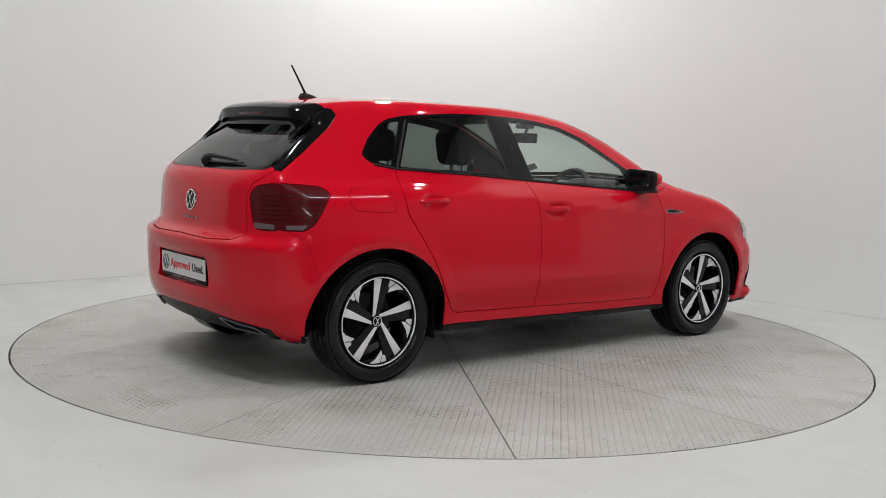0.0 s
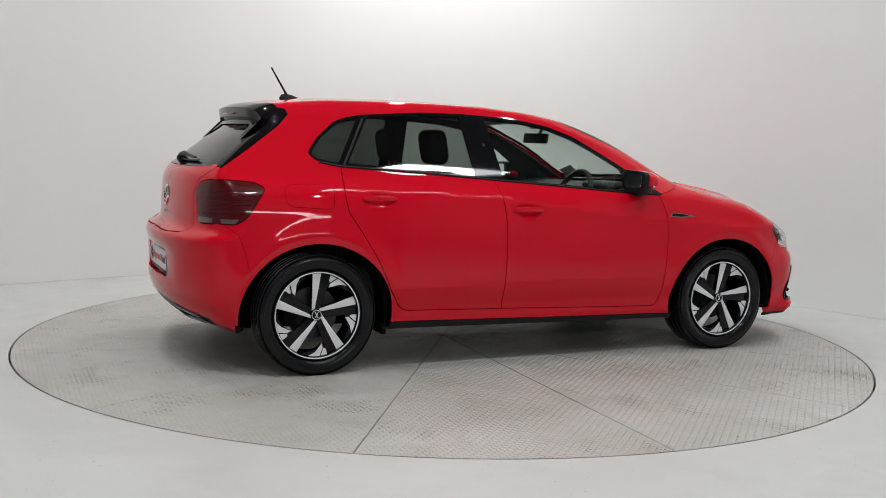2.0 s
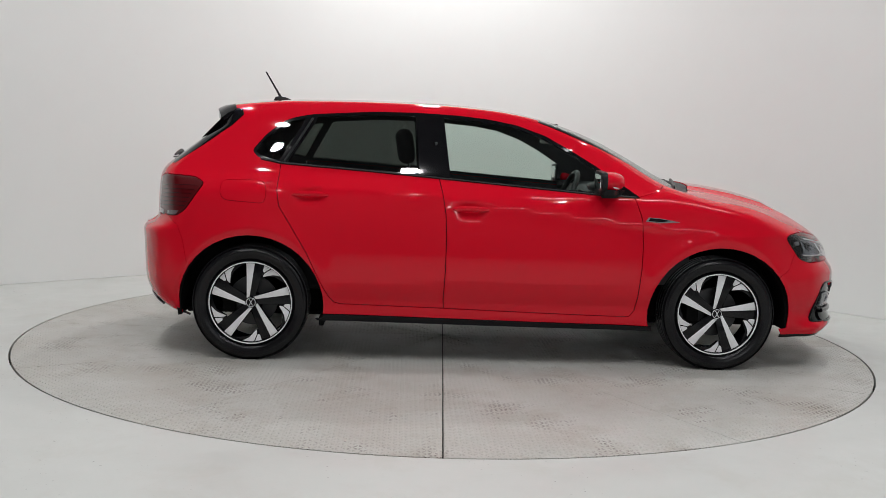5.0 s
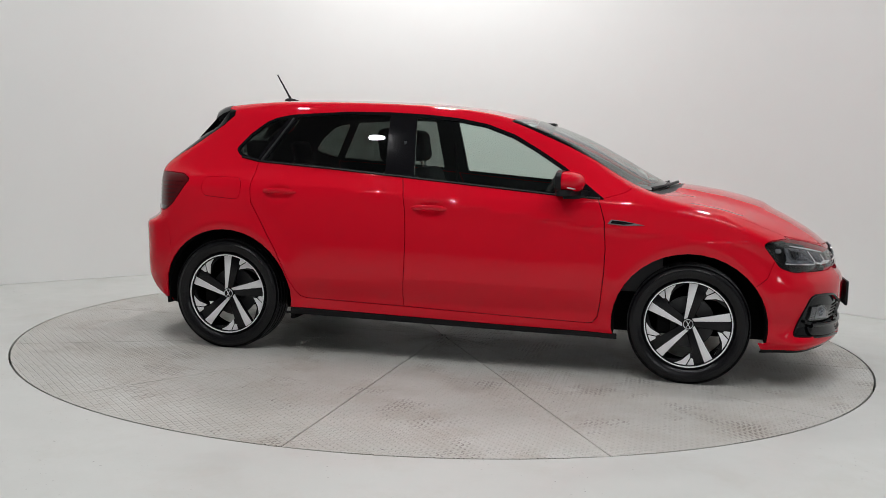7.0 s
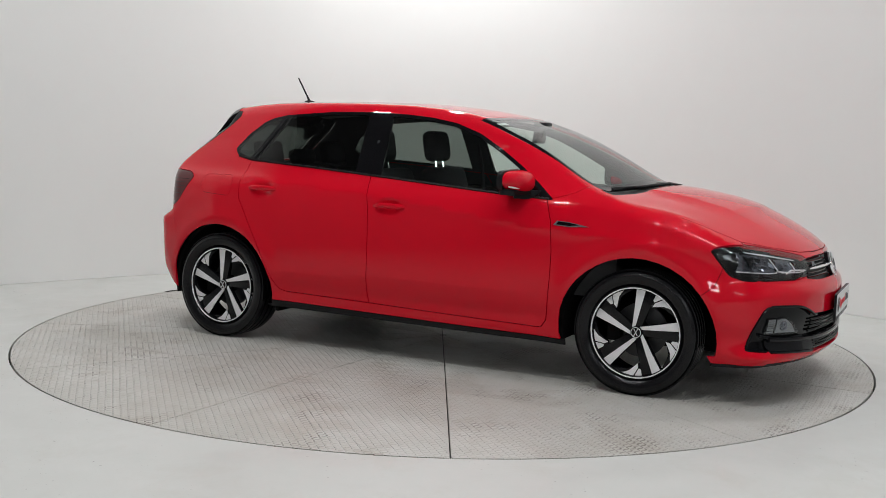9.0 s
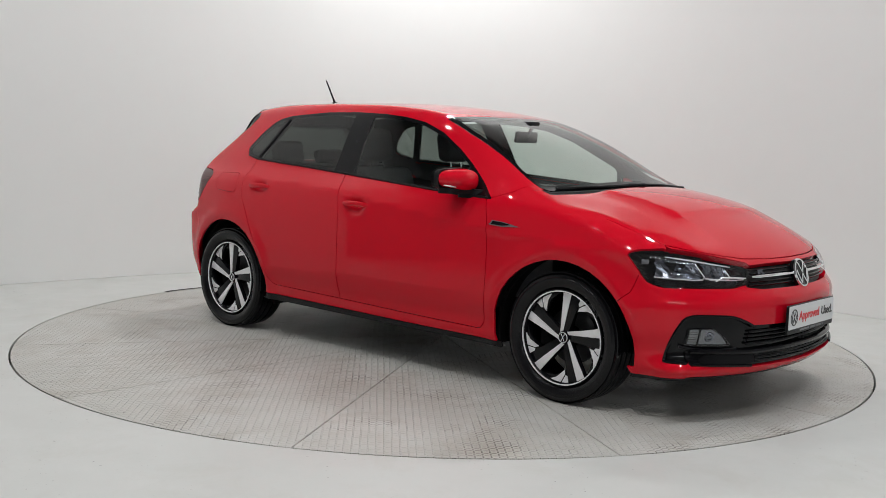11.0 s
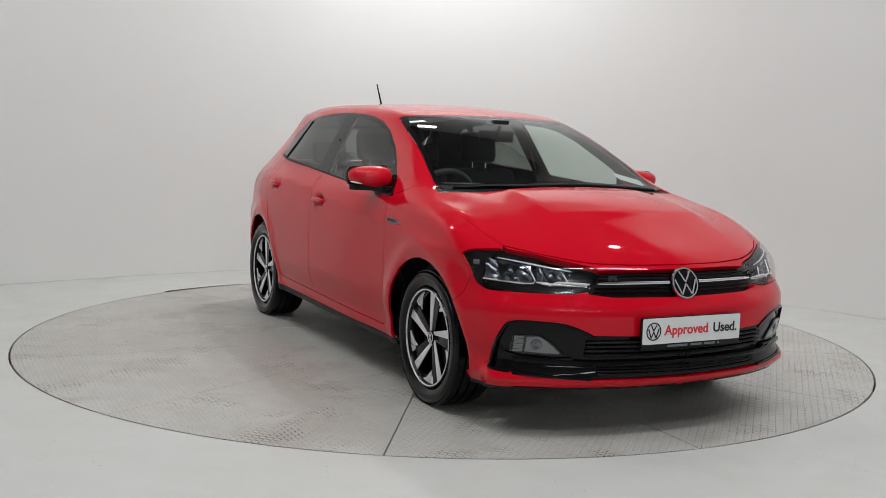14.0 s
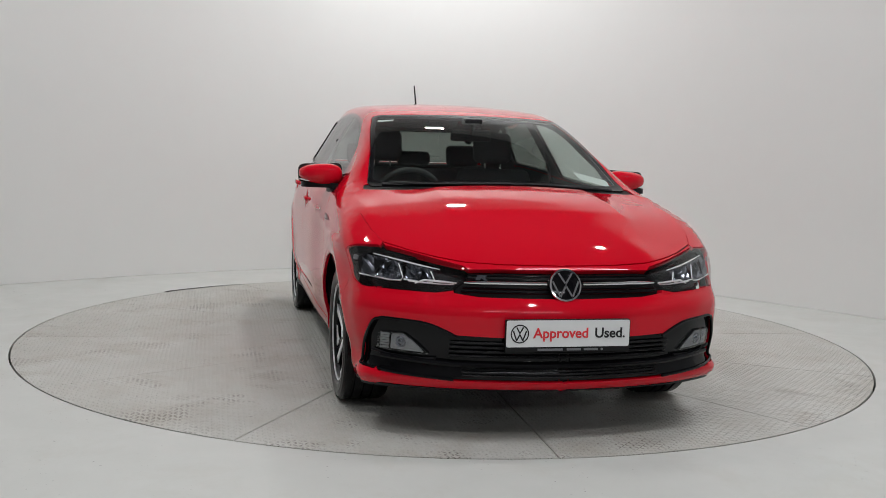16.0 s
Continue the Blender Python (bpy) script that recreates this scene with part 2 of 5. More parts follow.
def dense(pts, step=0.02, closed=False):
    pts = [np.array(p, float) for p in pts]
    out = []
    seq = list(zip(pts, pts[1:] + pts[:1])) if closed else list(zip(pts, pts[1:]))
    for a, b in seq:
        n = max(1, int(math.ceil(np.linalg.norm(b - a) / step)))
        out += [a + (b - a) * i / n for i in range(n)]
    if not closed:
        out.append(pts[-1])
    return np.array(out)


def rounded(pts, r=0.02, closed=True):
    """Rounds the corners of an outline."""
    out = []
    n = len(pts)
    for i in range(n):
        p = np.array(pts[i], float)
        if not closed and i in (0, n - 1):
            out.append(p)
            continue
        a, b = np.array(pts[i - 1], float), np.array(pts[(i + 1) % n], float)
        da, db = np.linalg.norm(a - p), np.linalg.norm(b - p)
        ra, rb = min(r, da * 0.45), min(r, db * 0.45)
        u, v = p + (a - p) / da * ra, p + (b - p) / db * rb
        out += [u * (1 - s) ** 2 + 2 * p * s * (1 - s) + v * s * s for s in (0, 0.25, 0.5, 0.75, 1)]
    return out


def inside(p, poly):
    poly = np.asarray(poly)
    x, y = p[:, 0], p[:, 1]
    c = np.zeros(len(p), bool)
    x1, y1 = poly[-1]
    for x2, y2 in poly:
        k = (y1 > y) != (y2 > y)
        if abs(y2 - y1) > 1e-12:
            c ^= k & (x < (x2 - x1) * (y - y1) / (y2 - y1) + x1)
        x1, y1 = x2, y2
    return c


def away(p, line):
    """Distance of points from a polyline."""
    d = np.full(len(p), 9.0)
    for a, b in zip(line[:-1], line[1:]):
        ab = b - a
        s = np.clip(((p - a) @ ab) / max(ab @ ab, 1e-12), 0, 1)
        d = np.minimum(d, np.linalg.norm(p - a - s[:, None] * ab, axis=1))
    return d


def strip(line, h):
    """The two edges of a gap of half-width h along a polyline."""
    t = np.gradient(line, axis=0)
    t /= np.maximum(np.linalg.norm(t, axis=1, keepdims=True), 1e-9)
    n = np.stack([-t[:, 1], t[:, 0]], 1)
    return line + n * h, line - n * h


def chart(border, loops, gaps, lift, classify, step=0.024, gap=0.0022):
    """Cuts one view of the skin into panels. border, loops: outlines; gaps: shut lines; classify(points) gives panel names.
    Returns panel -> (vertices, normals, faces)."""
    pts, edges = [], []
    gaps = [g if isinstance(g, tuple) else (g, gap) for g in gaps]
    gaps = [(g, h) for g, h in gaps if len(g) > 2]

    def add(line, closed):
        k = len(pts)
        pts.extend(line)
        n = len(line)
        edges.extend((k + i, k + (i + 1) % n) for i in range(n if closed else n - 1))
    add(border, True)
    for l in loops:
        add(l, True)
    for g, half in gaps:
        a, b = strip(g, half)
        for e in (a, b):
            k = inside(e, border)
            if k.all():
                add(e, False)
            else:
                run = []
                for p, ok in zip(e, k):
                    if ok:
                        run.append(p)
                    elif run:
                        add(run, False) if len(run) > 1 else None
                        run = []
                if len(run) > 1:
                    add(run, False)
    lo, hi = border.min(0), border.max(0)
    gx, gy = np.meshgrid(np.arange(lo[0], hi[0], step), np.arange(lo[1], hi[1], step))
    g = np.stack([gx.ravel() + (np.round(gy / step).ravel() % 2) * step / 2, gy.ravel()], 1)
    g = g[inside(g, border)]
    every = np.array(pts)
    keep = np.ones(len(g), bool)
    for k in range(0, len(g), 400):
        d = np.linalg.norm(g[k:k + 400, None] - every[None], axis=2).min(1)
        keep[k:k + 400] = d > step * 0.45
    pts = [Vector((float(a), float(b))) for a, b in pts] + [Vector((float(a), float(b))) for a, b in g[keep]]
    v, _, f, *_ = delaunay_2d_cdt(pts, edges, [], 0, 1e-6)
    v = np.array([tuple(p) for p in v])
    f = np.array([t for t in f if len(t) == 3])
    c = v[f].mean(1)
    names = np.array(classify(c), dtype=object)
    names[~inside(c, border)] = ""
    for g_, half in gaps:
        names[away(c, g_) < half * 0.98] = ""
    P = lift(v)
    N = normals(P)
    out = {}
    for nm in set(names) - {""}:
        ff = f[names == nm]
        used, inv = np.unique(ff, return_inverse=True)
        out[nm] = (P[used], N[used], inv.reshape(-1, 3))
    return out


def skin(name, pieces, mat, parent, side=1, label="", depth=0.012, push=0.0):
    """One panel from pieces of the skin, with its edges turned inwards. side -1 mirrors it."""
    V, N, Fs, k = [], [], [], 0
    depths = depth if isinstance(depth, tuple) else (depth,) * len(pieces)
    for (P, Nn, f), depth in zip(pieces, depths):
        a, b, c = P[f[:, 0]], P[f[:, 1]], P[f[:, 2]]
        flip = (np.cross(b - a, c - a) * Nn[f[:, 0]]).sum(1) < 0
        f = f.copy()
        f[flip] = f[flip][:, ::-1]
        P = P + Nn * push
        V.append(P), N.append(Nn), Fs.append(f + k)
        k += len(P)
        if depth:
            e = {}
            for t in f:
                for i in range(3):
                    a, b = t[i], t[(i + 1) % 3]
                    if (b, a) in e:
                        del e[(b, a)]
                    else:
                        e[(a, b)] = 1
            if e:
                ed = np.array(list(e))
                m = len(ed)
                q = np.concatenate([P[ed[:, 0]], P[ed[:, 1]], P[ed[:, 1]] - Nn[ed[:, 1]] * depth, P[ed[:, 0]] - Nn[ed[:, 0]] * depth])
                i = np.arange(m) + k
                V.append(q), N.append(np.zeros((4 * m, 3)))
                Fs.append(np.stack([i + m, i, i + 3 * m], 1)), Fs.append(np.stack([i + m, i + 3 * m, i + 2 * m], 1))
                k += 4 * m
    V, N, Fs = np.concatenate(V), np.concatenate(N), np.concatenate(Fs)
    if side < 0:
        V, N, Fs = V * (1, -1, 1), N * (1, -1, 1), Fs[:, ::-1]
    me = bpy.data.meshes.new(name)
    me.from_pydata(V.tolist(), [], Fs.tolist())
    me.polygons.foreach_set("use_smooth", [True] * len(me.polygons))
    me.normals_split_custom_set_from_vertices(N.tolist())
    me.materials.append(mat)
    ob = new(name, me)
    ob.parent = parent
    return tagged(ob, label)


# ---- outlines of the car, in metres from the rear axle ----
TOPLINE = dense([(3.0, 0.70), (2.9, 0.733), (2.8, 0.752), (2.65, 0.765), (2.5, 0.762), (2.42, 0.735), (2.36, 0.695), (2.0, 0.632), (1.7, 0.575), (1.48, 0.540), (1.2, 0.528), (0.6, 0.528), (0.05, 0.512), (-0.05, 0.502), (-0.14, 0.488)])
TOP3 = on_top(TOPLINE)
REARLINE = np.concatenate([TOP3[-1:, 1:], dense([(0.515, 1.29), (0.562, 1.15), (0.608, 1.03), (0.645, 0.98), (0.66, 0.90), (0.66, 0.76), (0.69, 0.68), (0.69, 0.45), (0.67, 0.33), (0.64, 0.24)])])
REAR3 = on_rear(REARLINE)
FRONTLINE = np.concatenate([TOP3[:1, 1:], dense([(0.715, 0.74), (0.735, 0.68), (0.74, 0.6), (0.745, 0.45), (0.74, 0.30), (0.73, 0.20)])])
FRONT3 = on_front(FRONTLINE)
HOODLINE = np.concatenate([dense([(0.0, 0.716), (0.25, 0.718), (0.40, 0.724), (0.50, 0.738), (0.60, 0.757)]), TOP3[:1, 1:]])
HOOD3 = on_front(HOODLINE)
HATCHLINE = np.concatenate([TOP3[-1:, :2], dense([(-0.172, 0.39), (-0.195, 0.2), (-0.20, 0.0)])])
HATCH3 = on_top(HATCHLINE)

DLO = rounded([(-0.023, 1.128), (0.015, 1.090), (0.143, 1.062), (0.605, 1.035), (1.23, 0.990), (1.85, 0.945), (2.10, 0.932), (1.99, 1.010), (1.868, 1.095), (1.744, 1.170),
               (1.588, 1.255), (1.428, 1.310), (1.266, 1.338), (1.105, 1.353), (0.88, 1.362), (0.627, 1.360), (0.29, 1.335), (0.19, 1.314), (0.135, 1.290), (0.044, 1.214)], 0.02)
QUARTERGLASS = rounded([(-0.005, 1.130), (0.02, 1.103), (0.13, 1.078), (0.265, 1.312), (0.20, 1.302), (0.145, 1.280), (0.055, 1.205)], 0.015)
REARDOORGLASS = rounded([(0.178, 1.073), (0.60, 1.048), (0.895, 1.026), (0.868, 1.345), (0.627, 1.345), (0.325, 1.322)], 0.012)
FRONTDOORGLASS = rounded([(1.062, 1.012), (1.55, 0.979), (1.88, 0.957), (1.86, 1.082), (1.735, 1.158), (1.578, 1.241), (1.42, 1.296), (1.262, 1.322), (1.022, 1.340)], 0.012)
REARDOOR = [(0.141, 1.056), (0.133, 0.926), (0.147, 0.84), (0.212, 0.739), (0.302, 0.593), (0.381, 0.428), (0.425, 0.356), (0.450, 0.330), (0.485, 0.320), (1.042, 0.309)]
SEAM = [(1.0, 1.005), (1.017, 0.943), (1.039, 0.823), (1.046, 0.703), (1.045, 0.52), (1.038, 0.364), (1.042, 0.309)]
FRONTDOOR = [(2.062, 0.934), (2.076, 0.90), (2.101, 0.822), (2.112, 0.681), (2.11, 0.554), (2.097, 0.392), (2.085, 0.32), (2.06, 0.288), (2.03, 0.284), (1.042, 0.309)]
FLAP = rounded([(-0.165, 0.968), (0.055, 0.972), (0.078, 0.93), (0.07, 0.85), (-0.15, 0.862), (-0.175, 0.90)], 0.03)
TAIL_SIDE = [(-0.262, 0.948), (-0.31, 0.978), (-0.42, 0.986), (-0.8, 0.988), (-0.8, 0.765), (-0.41, 0.768), (-0.36, 0.80)]
TAIL_REAR = [(0.505, 0.925), (0.545, 0.972), (0.62, 0.985), (0.90, 0.988), (0.90, 0.765), (0.56, 0.762), (0.535, 0.80)]
LAMP_SIDE = [(2.895, 0.742), (2.93, 0.762), (3.0, 0.768), (3.3, 0.745), (3.3, 0.602), (3.05, 0.607), (2.985, 0.628)]
LAMP_FRONT = [(0.452, 0.616), (0.410, 0.655), (0.385, 0.690), (0.405, 0.708), (0.52, 0.732), (0.60, 0.750), (0.705, 0.770), (0.9, 0.77), (0.9, 0.61), (0.70, 0.606), (0.52, 0.604)]
GRILLE = [(0.0, 0.590), (0.35, 0.594), (0.45, 0.606), (0.450, 0.629), (0.4195, 0.653), (0.396, 0.686), (0.387, 0.695), (0.25, 0.699), (0.0, 0.697)]
MOUTH = [(0.0, 0.250), (0.45, 0.255), (0.70, 0.270), (0.785, 0.274), (0.80, 0.40), (0.785, 0.475), (0.765, 0.492), (0.56, 0.482), (0.49, 0.458), (0.455, 0.438), (0.0, 0.425)]
SCREEN = [(2.43, 0.0), (2.415, 0.3), (2.37, 0.5), (2.335, 0.650), (2.285, 0.665), (2.0, 0.612), (1.75, 0.578), (1.555, 0.540), (1.58, 0.4), (1.61, 0.2), (1.618, 0.0)]
SCREEN_PANE = [(2.365, 0.0), (2.35, 0.3), (2.31, 0.5), (2.275, 0.620), (2.245, 0.635), (2.0, 0.588), (1.75, 0.554), (1.60, 0.518), (1.62, 0.4), (1.645, 0.2), (1.653, 0.0)]
BACKLIGHT = [(0.0, 1.040), (0.30, 1.040), (0.525, 1.048), (0.558, 1.062), (0.500, 1.26), (0.475, 1.32), (0.0, 1.345)]
TAILGATE = [(0.0, 0.705), (0.30, 0.700), (0.46, 0.708), (0.505, 0.735), (0.50, 0.80), (0.487, 0.915), (0.52, 0.985), (0.56, 1.01), (0.60, 1.055)]


def side_charts():
    arc = lambda ax, a0, a1: [(ax + 0.395 * math.cos(a), 0.300 + 0.38 * math.sin(a)) for a in np.linspace(a0, a1, 40)]
    low = [(FRONT3[-1][0], FRONT3[-1][2])]
    under = dense([low[0], (2.93, 0.185), (2.19, 0.205), (0.36, 0.225), (-0.38, 0.20), (REAR3[-1][0], REAR3[-1][2])])[1:-1]
    border = np.concatenate([TOP3[:, [0, 2]], REAR3[1:, [0, 2]], under[::-1], FRONT3[1:, [0, 2]][::-1]])
    wheel_r, wheel_f = arc(0.0, 0, 2 * math.pi)[:-1], arc(2.551, 0, 2 * math.pi)[:-1]
    # the arches open downwards, so their outlines stay inside the border
    clip = lambda l: [(x, max(z, 0.232)) for x, z in l]
    wheel_r, wheel_f = [np.array(clip(w)) for w in (wheel_r, wheel_f)]

    def tidy(w):
        out = [w[0]]
        for p in w[1:]:
            if np.linalg.norm(p - out[-1]) > 0.002:
                out.append(p)
        return np.array(out)
    wheel_r, wheel_f = tidy(wheel_r), tidy(wheel_f)
    black = np.array(dense([(0.30, 0.264), (2.25, 0.232)]))
    dlo, gq, gr, gf, flap = [dense(l, 0.02, True) for l in (DLO, QUARTERGLASS, REARDOORGLASS, FRONTDOORGLASS, FLAP)]
    tail, lamp = dense(rounded(TAIL_SIDE, 0.02), 0.02, True), dense(rounded(LAMP_SIDE, 0.02), 0.02, True)
    rd, sm, fd = dense(REARDOOR), dense(SEAM), dense(FRONTDOOR)
    wing = dense([(2.075, 0.937), (2.14, 0.955), (2.20, 0.975), (2.26, 1.02)])
    bump_f = dense([(2.955, 0.70), (2.955, 0.66), (2.925, 0.575), (2.87, 0.53)])
    bump_r = dense([(-0.47, 0.767), (-0.40, 0.72), (-0.37, 0.64), (-0.345, 0.52)])
    rear_poly = np.concatenate([rd, sm[::-1], [(0.5, 1.04)]])
    front_poly = np.concatenate([fd, sm[::-1], [(1.5, 0.975)]])
    bump_f_poly = [(2.955, 0.70), (2.955, 0.66), (2.925, 0.575), (2.87, 0.53), (2.8, 0.1), (3.6, 0.1), (3.6, 0.70)]
    bump_r_poly = [(-0.47, 0.767), (-0.40, 0.72), (-0.37, 0.64), (-0.345, 0.52), (-0.3, 0.1), (-1, 0.1), (-1, 0.767)]
    flank = dense([(-0.455, 1.042), (-0.30, 1.150), (-0.150, 1.262), (-0.092, 1.322), (-0.100, 1.352), (-0.150, 1.362)])
    flank_poly = np.concatenate([flank, [(-0.7, 1.40), (-0.7, 1.042)]])
    lip_f = dense([(2.86, 0.200), (3.3, 0.216)])
    lip_r = dense([(-0.42, 0.222), (-0.62, 0.30)])
    mouth = dense([(3.3, 0.489), (3.165, 0.487), (3.142, 0.472), (3.103, 0.39), (3.070, 0.300), (3.088, 0.280), (3.3, 0.272)])
    mouth_poly = [(3.3, 0.489), (3.165, 0.487), (3.142, 0.472), (3.103, 0.39), (3.070, 0.300), (3.088, 0.280), (3.3, 0.272)]

    def classify(c):
        n = np.full(len(c), "body_side", dtype=object)
        n[(c[:, 0] > 2.075) & (c[:, 1] < np.interp(c[:, 0], wing[:, 0], wing[:, 1]))] = "front_wing"
        n[(c[:, 0] > 2.26)] = "front_wing"
        n[inside(c, rear_poly)] = "rear_door"
        n[inside(c, front_poly)] = "front_door"
        n[inside(c, flap)] = "fuel_flap"
        n[inside(c, bump_f_poly)] = "front_bumper"
        n[inside(c, bump_r_poly)] = "rear_bumper"
        n[(c[:, 1] < np.interp(c[:, 0], black[:, 0], black[:, 1])) & (c[:, 0] > 0.2) & (c[:, 0] < 2.4)] = "sill_strip"
        n[(c[:, 1] < np.interp(c[:, 0], lip_f[:, 0], lip_f[:, 1])) & (c[:, 0] > 2.8)] = "front_lip"
        n[(c[:, 1] < np.interp(-c[:, 0], -lip_r[:, 0], lip_r[:, 1])) & (c[:, 0] < -0.3)] = "rear_skirt"
        n[inside(c, mouth_poly)] = "intake_surround"
        n[inside(c, flank_poly)] = "window_flank"
        n[inside(c, dlo)] = "window_trim"
        for g, nm in ((gq, "quarter_glass"), (gr, "rear_door_glass"), (gf, "front_door_glass"), (tail, "tail_lamp"), (lamp, "headlamp")):
            n[inside(c, g)] = nm
        for w in (wheel_r, wheel_f):
            n[inside(c, w)] = ""
        n[(np.abs(c[:, 0]) < 0.36) & (c[:, 1] < 0.24)] = ""
        n[(np.abs(c[:, 0] - 2.551) < 0.36) & (c[:, 1] < 0.24)] = ""
        return n
    gaps = [rd, sm, fd, (wing, 0.0014), (bump_f, 0.0014), (bump_r, 0.0009), (np.concatenate([flap, flap[:1]]), 0.0011), (lip_f, 0.001), (lip_r, 0.001)]
    loops = [dlo, gq, gr, gf, wheel_r, wheel_f]
    inner = lambda l: l[inside(l, border)]
    for l in (tail, lamp):
        k = inside(l, border)
        r = int(np.argmin(k))
        l2 = np.roll(l, -r, axis=0)
        gaps.append(l2[inside(l2, border)])
    gaps.append(inner(black))
    gaps.append((inner(flank), 0.0012))
    gaps.append(inner(mouth))
    return chart(border, loops, gaps, on_side, classify)


def front_chart():
    # half view, y from 0 to the corner line
    base = dense([(0.0, 0.205), (0.4, 0.205), (0.73, 0.20)])[:-1]
    border = np.concatenate([HOODLINE, FRONTLINE[1:], base[::-1][:-1], dense([(0.0, 0.205), (0.0, 0.716)])[:-1]])
    lamp = dense(LAMP_FRONT, 0.02, True)
    gr, mo = dense(rounded(GRILLE, 0.012), 0.02, True), dense(rounded(MOUTH, 0.02), 0.02, True)
    lip = dense([(0.0, 0.213), (0.5, 0.214), (0.74, 0.216)])

    def classify(c):
        n = np.full(len(c), "front_bumper", dtype=object)
        n[c[:, 1] < np.interp(c[:, 0], lip[:, 0], lip[:, 1])] = "front_lip"
        n[inside(c, np.concatenate([dense(GRILLE, 0.02, True)]))] = "grille_backing"
        n[inside(c, dense(MOUTH, 0.02, True))] = "intake_surround"
        n[inside(c, lamp)] = "headlamp"
        n[(c[:, 1] > 0.697) & (c[:, 0] < 0.41)] = "hood_edge"
        return n
    gaps = [HOODLINE, lip[1:]]
    for l in (np.concatenate([lamp, lamp[:1]]), np.concatenate([dense(MOUTH, 0.02, True)[1:]]), dense(GRILLE, 0.02)):
        k = inside(l, border) & (l[:, 0] > 0.004)
        gaps.append(l[k] if k.all() else np.roll(l, -int(np.argmin(k)), axis=0)[inside(np.roll(l, -int(np.argmin(k)), axis=0), border) & (np.roll(l, -int(np.argmin(k)), axis=0)[:, 0] > 0.004)])
    return chart(border, [], gaps, on_front, classify)


def rear_chart():
    base = dense([(0.0, 0.24), (0.64, 0.24)])[:-1]
    border = np.concatenate([HATCH3[::-1][:, 1:], REARLINE[1:], base[::-1][:-1], dense([(0.0, 0.24), (0.0, HATCH3[-1][2])])[:-1]])
    tail = dense(rounded(TAIL_REAR, 0.02), 0.02, True)
    bl, tg = dense(BACKLIGHT, 0.02, True), dense(TAILGATE)
    skirt = dense([(0.0, 0.342), (0.25, 0.338), (0.62, 0.292), (0.72, 0.285)])
    tg_poly = np.concatenate([tg, [(0.62, 1.5), (0, 1.5)]])
    well = dense([(0.0, 0.455), (0.30, 0.455), (0.275, 0.60), (0.0, 0.60)])

    def classify(c):
        n = np.full(len(c), "rear_bumper", dtype=object)
        n[(c[:, 1] > 0.765)] = "body_side"
        n[inside(c, tg_poly)] = "tailgate"
        n[c[:, 1] < np.interp(c[:, 0], skirt[:, 0], skirt[:, 1])] = "rear_skirt"
        n[inside(c, tail)] = "tail_lamp"
        n[c[:, 1] > np.interp(c[:, 0], [0, 0.3, 0.54, 0.575, 0.64], [1.04, 1.04, 1.048, 1.052, 1.043])] = "window_flank"
        n[inside(c, bl)] = "rear_window"
        n[inside(c, well)] = "plate_recess"
        return n
    k = inside(tail, border)
    t2 = np.roll(tail, -int(np.argmin(k)), axis=0)
    gaps = [tg, skirt[1:], t2[inside(t2, border)], bl[1:-20][inside(bl[1:-20], border)], well[1:-1]]
    return chart(border, [], gaps, on_rear, classify)


def top_chart():
    border = np.concatenate([HOOD3[:, :2], TOPLINE[1:], HATCHLINE[1:], dense([(HATCHLINE[-1][0], 0.0), (HOOD3[0][0], 0.0)])[1:-1]])
    pane = dense(rounded(SCREEN_PANE, 0.02), 0.02, True)
    pl = dense(rounded(SCREEN_PANE, 0.02, False), 0.02)
    cowl = dense([(2.505, 0.0), (2.48, 0.3), (2.42, 0.55), (2.37, 0.70)])

    def classify(c):
        n = np.full(len(c), "roof", dtype=object)
        n[c[:, 0] > np.interp(c[:, 1], cowl[:, 1], cowl[:, 0])] = "hood"
        n[(c[:, 0] <= np.interp(c[:, 1], cowl[:, 1], cowl[:, 0])) & (c[:, 0] > np.interp(c[:, 1], [0, 0.3, 0.5, 0.68], [2.42, 2.405, 2.36, 2.30]))] = "scuttle"
        n[inside(c, dense(SCREEN, 0.02, True))] = "screen_band"
        n[inside(c, pane)] = "windscreen"
        return n
    sl = dense(SCREEN, 0.02)
    gaps = [cowl[1:-1], sl[sl[:, 1] > 0.004], (TOPLINE[:17], 0.0016), HOOD3[:, :2], (pl[pl[:, 1] > 0.004], 0.0004)]
    return chart(border, [], gaps, on_top, classify, step=0.015)


# ---- the hall ----
def spline(pts, n=12):
    """Catmull-Rom through the points."""
    p = [Vector(a) for a in pts]
    p = [2 * p[0] - p[1]] + p + [2 * p[-1] - p[-2]]
    out = []
    for i in range(1, len(p) - 2):
        for k in range(n):
            s = k / n
            out.append(0.5 * (2 * p[i] + (p[i + 1] - p[i - 1]) * s + (2 * p[i - 1] - 5 * p[i] + 4 * p[i + 1] - p[i + 2]) * s * s + (3 * p[i] - p[i - 1] - 3 * p[i + 1] + p[i + 2]) * s ** 3))
    return out + [p[-2]]


